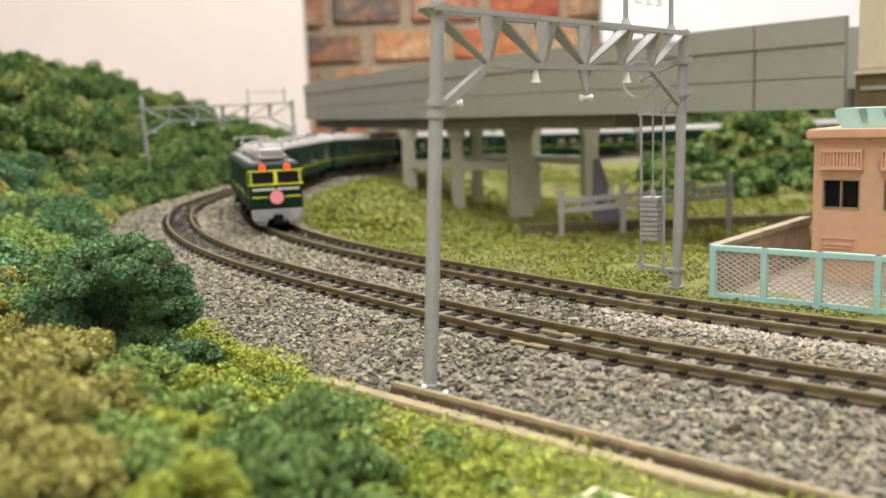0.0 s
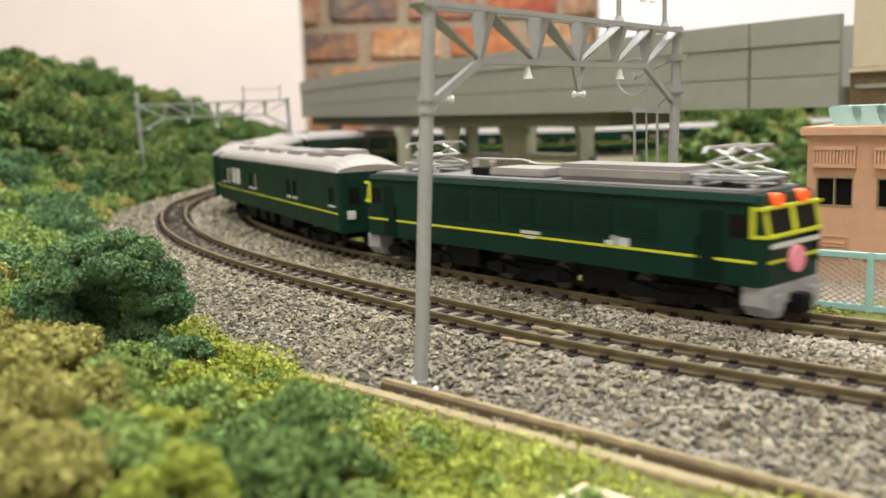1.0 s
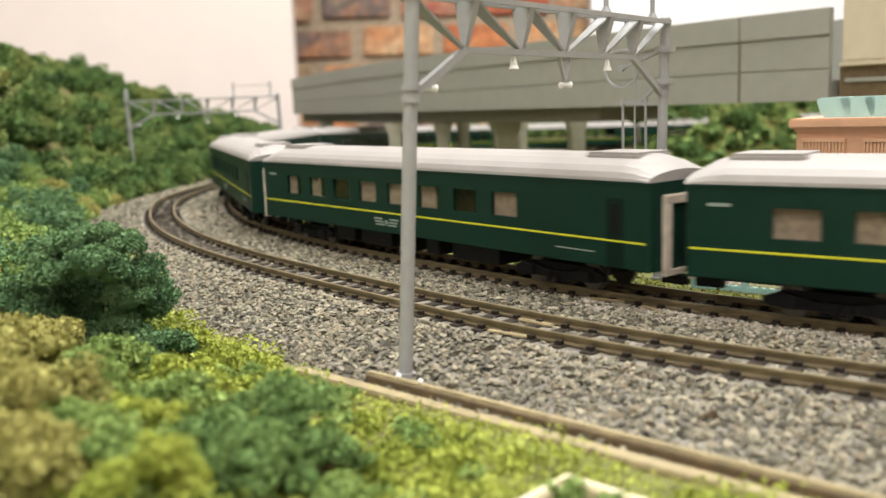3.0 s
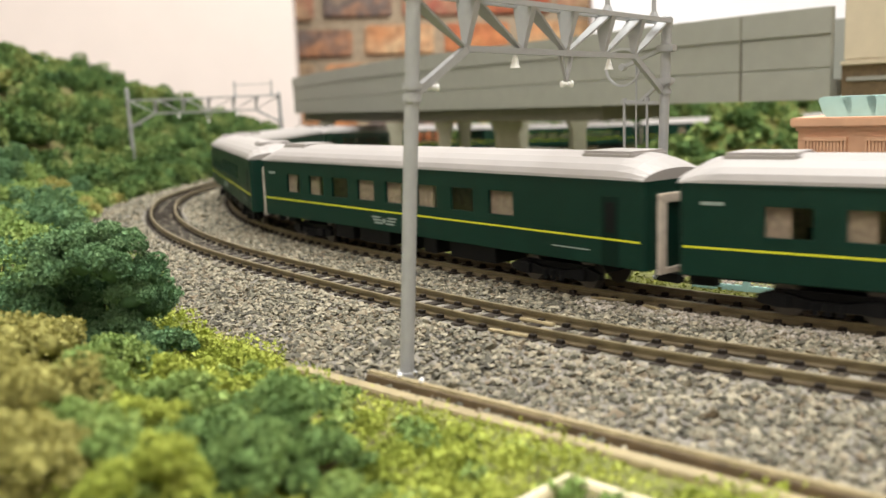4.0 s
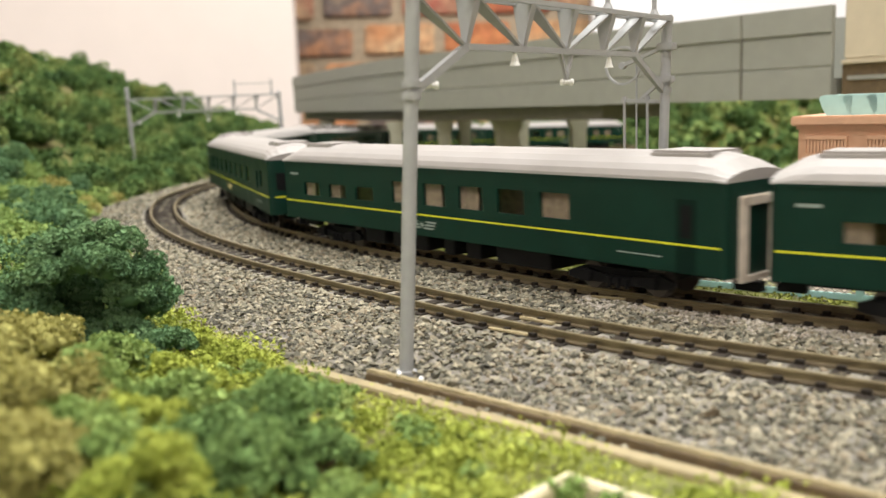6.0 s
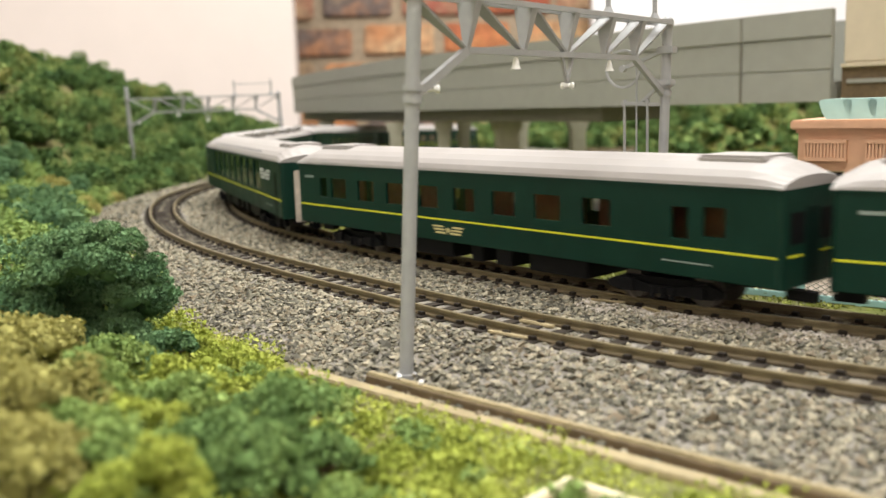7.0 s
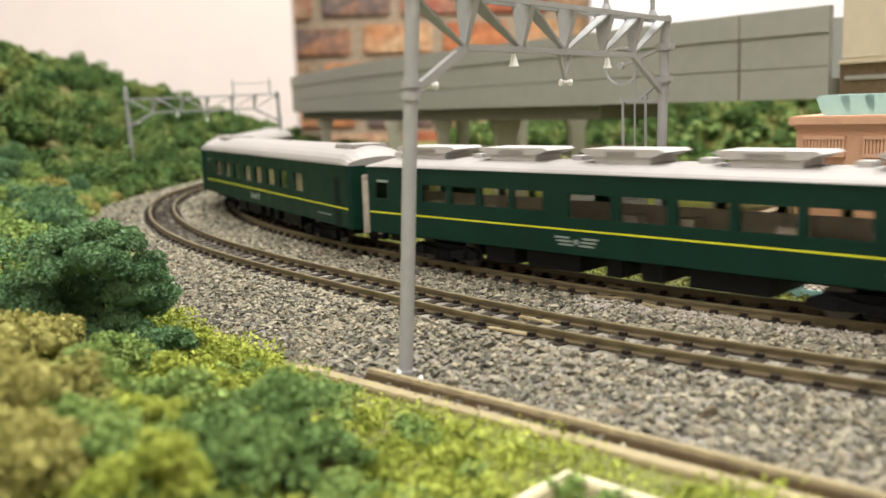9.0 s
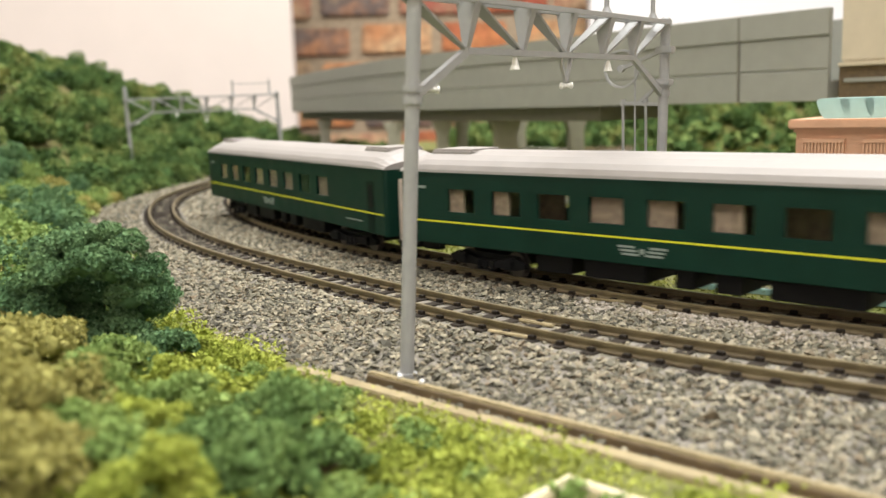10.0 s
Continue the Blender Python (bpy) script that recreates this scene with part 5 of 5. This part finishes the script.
def wood(name, centres, radii, per, size, kind, seed, label):
    V, F, CV, CF = foliage(name, centres, radii, per, size, kind, seed, label)
    ob = raw(name, V, F, M["leaf_" + kind])
    tagged(ob, label, "", "", "stuff")
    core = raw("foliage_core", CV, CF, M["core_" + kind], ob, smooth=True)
    return ob


def shrub(at, r, kind, seed, label, lumps=8, size=0.34, per=2400, tall=1.0, name="bush"):
    """One bush: stem, foam core and a crown of flakes in several lumps."""
    rng = np.random.default_rng(seed)
    z = float(land([at[0]], [at[1]])[0])
    t = thing(name, label, "bush" if name == "bush" else "tree", (at[0], at[1], z), group="foam bushes on the bank")
    cs, rs = [], []
    for i in range(lumps):
        a, q = rng.uniform(0, math.tau), rng.uniform(0.25, 0.92) if i else 0
        h = rng.uniform(0.25, 1.3 - 0.55 * q) * r * tall if i else r * tall * 0.8
        cs.append((math.cos(a) * q * r, math.sin(a) * q * r, h))
        rs.append(r * rng.uniform(0.26, 0.5) if i else r * 0.55)
    V, F, CV, CF = foliage(name, np.array(cs), np.array(rs), per, size, kind, seed, label)
    raw("crown", V, F, M["leaf_" + kind], t)
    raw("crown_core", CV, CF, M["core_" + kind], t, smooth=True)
    bm = bmesh.new()
    rod(bm, (0, 0, -1.5), (0, 0, r * tall * 0.9), r * 0.09, 8, r * 0.05)
    for i in range(3):
        rod(bm, (0, 0, r * 0.3), Vector(cs[min(i + 1, lumps - 1)]), r * 0.05, 6, r * 0.02)
    part("stem", bm, M["plank_dark"], t)
    return t


def hill_wood():
    rng = np.random.default_rng(21)
    cs, rs = [], []
    x, y = rng.uniform(-420, -40, 9000), rng.uniform(180, 860, 9000)
    d, s, tz = nearest(x, y)
    z = land(x, y)
    ok = (d > 61.5) & (y > 190) & (z < 120) & (x > -0.58 * y - 30)
    taken = []
    for i in np.where(ok)[0]:
        r = min(rng.uniform(6, 12.5) * (1.0 + 0.3 * (y[i] > 450)), max(3.5, d[i] - 57))
        if all((x[i] - a) ** 2 + (y[i] - b) ** 2 > (0.62 * (r + q)) ** 2 for a, b, q in taken):
            taken.append((x[i], y[i], r))
            cs.append((x[i], y[i], z[i] + r * 0.35))
            rs.append(r)
    cs, rs = np.array(cs), np.array(rs)
    pick = rng.random(len(cs))
    near = (cs[:, 1] < 430) & (cs[:, 2] < 60)
    wood("hill_foliage", cs[~near], rs[~near], 430, 0.85, "hill", 5, "dark green foam woodland covering the hillside")
    g = near & (pick < 0.66)
    wood("hill_foliage", cs[g], rs[g], 760, 0.5, "mid", 6, "mid green foam shrubs on the lower bank")
    g = near & (pick >= 0.66) & (pick < 0.93)
    wood("hill_foliage", cs[g], rs[g], 1000, 0.5, "dark", 7, "dark green foam shrubs on the lower bank")
    g = near & (pick >= 0.93)
    wood("hill_foliage", cs[g], rs[g], 1000, 0.5, "olive", 8, "olive foam shrubs on the lower bank")


hill_wood()


def back_wood():
    rng = np.random.default_rng(31)
    cs, rs, taken = [], [], []
    x, y = rng.uniform(40, 720, 5000), rng.uniform(560, 1180, 5000)
    d, s, tz = nearest(x, y)
    z = land(x, y)
    ok = ((d > 62) & (y > 700)) | ((d < -28) & (y > 590) & (x > 0.235 * y) & (x < 0.56 * y))
    for i in np.where(ok)[0]:
        r = rng.uniform(13, 24) if d[i] > 0 else rng.uniform(9, 13) if x[i] < 0.37 * y[i] else rng.uniform(5, 8)
        if all((x[i] - a) ** 2 + (y[i] - b) ** 2 > (0.62 * (r + q)) ** 2 for a, b, q in taken):
            taken.append((x[i], y[i], r))
            cs.append((x[i], y[i], z[i] + r * 0.4))
            rs.append(r)
    wood("far_foliage", np.array(cs), np.array(rs), 130, 2.2, "hill", 9, "green foam woodland behind the back line")


back_wood()


def flock(name, n, xr, yr, test, size, kind, seed, label, lift=1.2):
    rng = np.random.default_rng(seed)
    x, y = rng.uniform(*xr, n), rng.uniform(*yr, n)
    d, s, tz = nearest(x, y)
    # patchy cover
    pn = np.sin(x * 0.21 + 1.3 * np.sin(y * 0.17)) + np.sin(y * 0.26 + 1.1 * np.sin(x * 0.13)) + rng.normal(0, 0.7, n)
    ok = test(x, y, d) & (pn > -1.3)
    x, y = x[ok], y[ok]
    z = land(x, y) + rng.uniform(-0.3, lift, len(x)) * (0.6 + 0.5 * np.clip(pn[ok], 0, 2))
    V, F = flakes(np.stack([x, y, z], 1), np.tile([0, 0, 1.0], (len(x), 1)), size, rng)
    ob = raw(name, V, F, M["leaf_" + kind])
    return tagged(ob, label, "", "", "stuff")


flock("grass_flock", 240000, (-110, 60), (40, 260), lambda x, y, d: (d > 66.5) & (d < 150) & ((x < -23) | (0.68 * x + 0.73 * y < 86.4)), 0.3, "lime", 41, "yellow-green foam grass on the bank by the strips", 2.6)
def open_ground(x, y):
    """True outside the fenced yard."""
    u, w = (x - 59.2) * 0.788 - (y - 193.6) * 0.615, (x - 59.2) * 0.615 + (y - 193.6) * 0.788
    return (w < -1.5) | (u < -2) | (w > 64)


flock("grass_flock", 170000, (-60, 190), (150, 420), lambda x, y, d: (d < -15.0) & (d > -130) & open_ground(x, y), 0.36, "turf", 42, "olive-green foam turf inside the curve", 0.9)
flock("grass_flock", 90000, (-80, 330), (330, 800), lambda x, y, d: (d < -16), 0.9, "turf", 43, "olive-green foam turf on the lower ground", 1.2)


def moss():
    """Low lumps of foam scatter that make the bank uneven."""
    rng = np.random.default_rng(61)
    x, y = rng.uniform(-70, 45, 1500), rng.uniform(62, 210, 1500)
    d, s, tz = nearest(x, y)
    z = land(x, y)
    ok = (d > 69) & (d < 118) & ((x < -25) | (0.68 * x + 0.73 * y < 82.5))
    r = rng.uniform(1.3, 3.2, 1500)
    keep = np.where(ok)[0][:330]
    cs = np.stack([x, y, z + r * 0.25], 1)
    half = len(keep) * 2 // 3
    wood("moss_lumps", cs[keep[:half]], r[keep[:half]], 2000, 0.3, "lime", 62, "yellow-green foam moss lumps on the bank")
    wood("moss_lumps", cs[keep[half:]], r[keep[half:]], 2000, 0.3, "mid", 63, "mid green foam moss lumps on the bank")


moss()


def hollow_tree(at, r, label):
    """Dark foam tree whose lumps stand round a shaded hollow on the track side."""
    z = float(land([at[0]], [at[1]])[0])
    t = thing("tree", label, "tree", (at[0], at[1], z), group="foam bushes on the bank")
    lumps = [(-0.8, 0.0, 1.0, 0.34), (-0.45, 0.1, 1.5, 0.38), (0.05, 0.0, 1.72, 0.36), (0.5, 0.05, 1.6, 0.38), (0.85, 0.0, 1.15, 0.36), (0.95, 0.1, 0.62, 0.32),
             (0.8, -0.3, 0.22, 0.34), (-0.95, 0.1, 0.5, 0.38), (-0.62, -0.2, 0.8, 0.3), (0.66, -0.25, 0.85, 0.32), (0.05, -0.45, 1.45, 0.34), (-0.7, -0.25, 0.3, 0.32),
             (0.0, 1.0, 1.3, 0.5), (-0.55, 0.95, 0.7, 0.5), (0.55, 0.95, 0.7, 0.5), (0.4, -0.35, -0.05, 0.28), (-0.25, -0.3, -0.05, 0.28), (0.75, 0.4, 0.5, 0.36),
             (-0.7, 0.4, 0.55, 0.36), (0.0, 1.1, 0.5, 0.55), (-0.35, -0.3, 1.3, 0.3), (0.42, -0.35, 1.3, 0.3),
             (0.0, 0.6, 0.3, 0.45), (-0.4, 0.45, 0.15, 0.4), (0.45, 0.4, 0.15, 0.4), (0.1, -0.1, 0.1, 0.32), (-0.45, -0.05, 0.15, 0.32), (0.55, -0.1, 0.4, 0.3), (0.05, 0.7, 0.85, 0.45)]
    view = math.atan2(at[1], at[0]) - math.pi / 2
    c, q = math.cos(view), math.sin(view)
    cs = np.array([((x * c - y * q) * r, (x * q + y * c) * r, h * r) for x, y, h, _ in lumps])
    rs = np.array([l[3] * r * 1.15 for l in lumps])
    V, F, CV, CF = foliage("tree", cs, rs, 5200, 0.24, "dark", 101, label)
    raw("crown", V, F, M["leaf_dark"], t)
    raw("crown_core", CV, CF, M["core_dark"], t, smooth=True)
    bm = bmesh.new()
    bx, by = -q * 0.95 * r, c * 0.95 * r
    rod(bm, (bx, by, -1.5), (bx, by, r * 0.9), r * 0.09, 8, r * 0.05)
    for l in cs[12:15]:
        rod(bm, (bx, by, r * 0.4), Vector(l), r * 0.05, 6, r * 0.02)
    part("stem", bm, M["plank_dark"], t)


def bank_bushes():
    # the dark tree by the bend, then the near bushes
    hollow_tree((-58.5, 153), 11.6, "dark green foam tree with a shaded hollow")
    spots = [(-16, 99.6, 8.2, "deep"), (-10.9, 94.1, 5.6, "deep"), (-21.5, 93, 6.0, "deep"), (-30.9, 95.5, 5.6, "lime"), (-39.5, 105.3, 8.0, "mid"), (-31.5, 110.5, 6.2, "mid"),
             (-44.4, 97.3, 8.5, "olive"), (-56.7, 122.1, 8.8, "olive"), (-58.4, 136, 7.2, "olive"), (-71.8, 148.0, 6.6, "olive"), (-47.5, 139, 5.6, "mid"), (-43.5, 148, 5.0, "dark"),
             (-28.8, 123.3, 4.3, "lime"), (-25.7, 133, 3.0, "mid"), (-37.2, 128.5, 4.8, "lime"), (-11.8, 124.5, 2.2, "mid"), (-36.9, 91.4, 5.8, "mid"), (-44, 89, 6.0, "olive"),
             (-38.5, 152, 3.2, "lime"), (-31, 143, 2.8, "lime"), (-83.7, 171, 7.5, "mid"), (-45, 122.0, 4.6, "mid"), (-21, 134, 2.0, "lime"),
             (-64, 112, 9.5, "olive"), (-52, 108, 7.5, "olive"), (-29, 84, 6.5, "mid"), (-37, 80, 7.5, "olive"), (-16, 84, 6.0, "deep"), (-24, 78, 6.0, "lime"), (-8, 84, 4.0, "mid"),
             (-68, 162, 6.5, "mid"), (-76, 180, 8.0, "mid"), (-94, 186, 9.0, "olive"), (-66, 186, 6.5, "lime"), (-88, 206, 10, "mid"), (-106, 206, 9.0, "dark"), (-76, 204, 7.0, "dark"),
             (-86, 156, 7.0, "olive"), (-62, 172, 5.0, "mid")]
    names = {"olive": "olive-yellow", "mid": "mid green", "lime": "yellow-green", "dark": "dark blue-green", "deep": "deep green"}
    for i, (x, y, r, k) in enumerate(spots):
        shrub((x, y), r, k, 200 + i, names[k] + " foam bush growing on the grassy bank", 11, 0.25, 2500, 1.0)


bank_bushes()


# ---- printed brick facing on the far wall ----
def brick_facing():
    bm = Box(-82, 82, -7, 9, -34, 34)
    bmesh.ops.bevel(bm, geom=list(bm.edges), offset=6, segments=2, affect="EDGES")
    for v in bm.verts:
        v.co += Vector(noise.noise_vector(v.co * 0.05)) * 4
    me = mesh_of("brick", bm)
    me.materials.append(M["brick"])
    rng = random.Random(4)
    for j in range(9):
        for i in range(7):
            o = new("brick", me)
            o.parent = wall_north
            x = -330 + i * 178 + (89 if j % 2 else 0)
            o.matrix_basis = Matrix.Translation(Vector((x + rng.uniform(-4, 4), 2096, -60 + j * 82 + rng.uniform(-3, 3))) * MM) @ Matrix.Rotation(rng.choice((0, math.pi)), 4, "Y") @ Matrix.Diagonal((rng.uniform(0.86, 1.02), 1, rng.uniform(0.9, 1.04), 1))


brick_facing()


def motions():
    for vehicle, offset, length, half, bogies in TRAIN:
        ride(vehicle, offset, length, half, bogies)


motions()
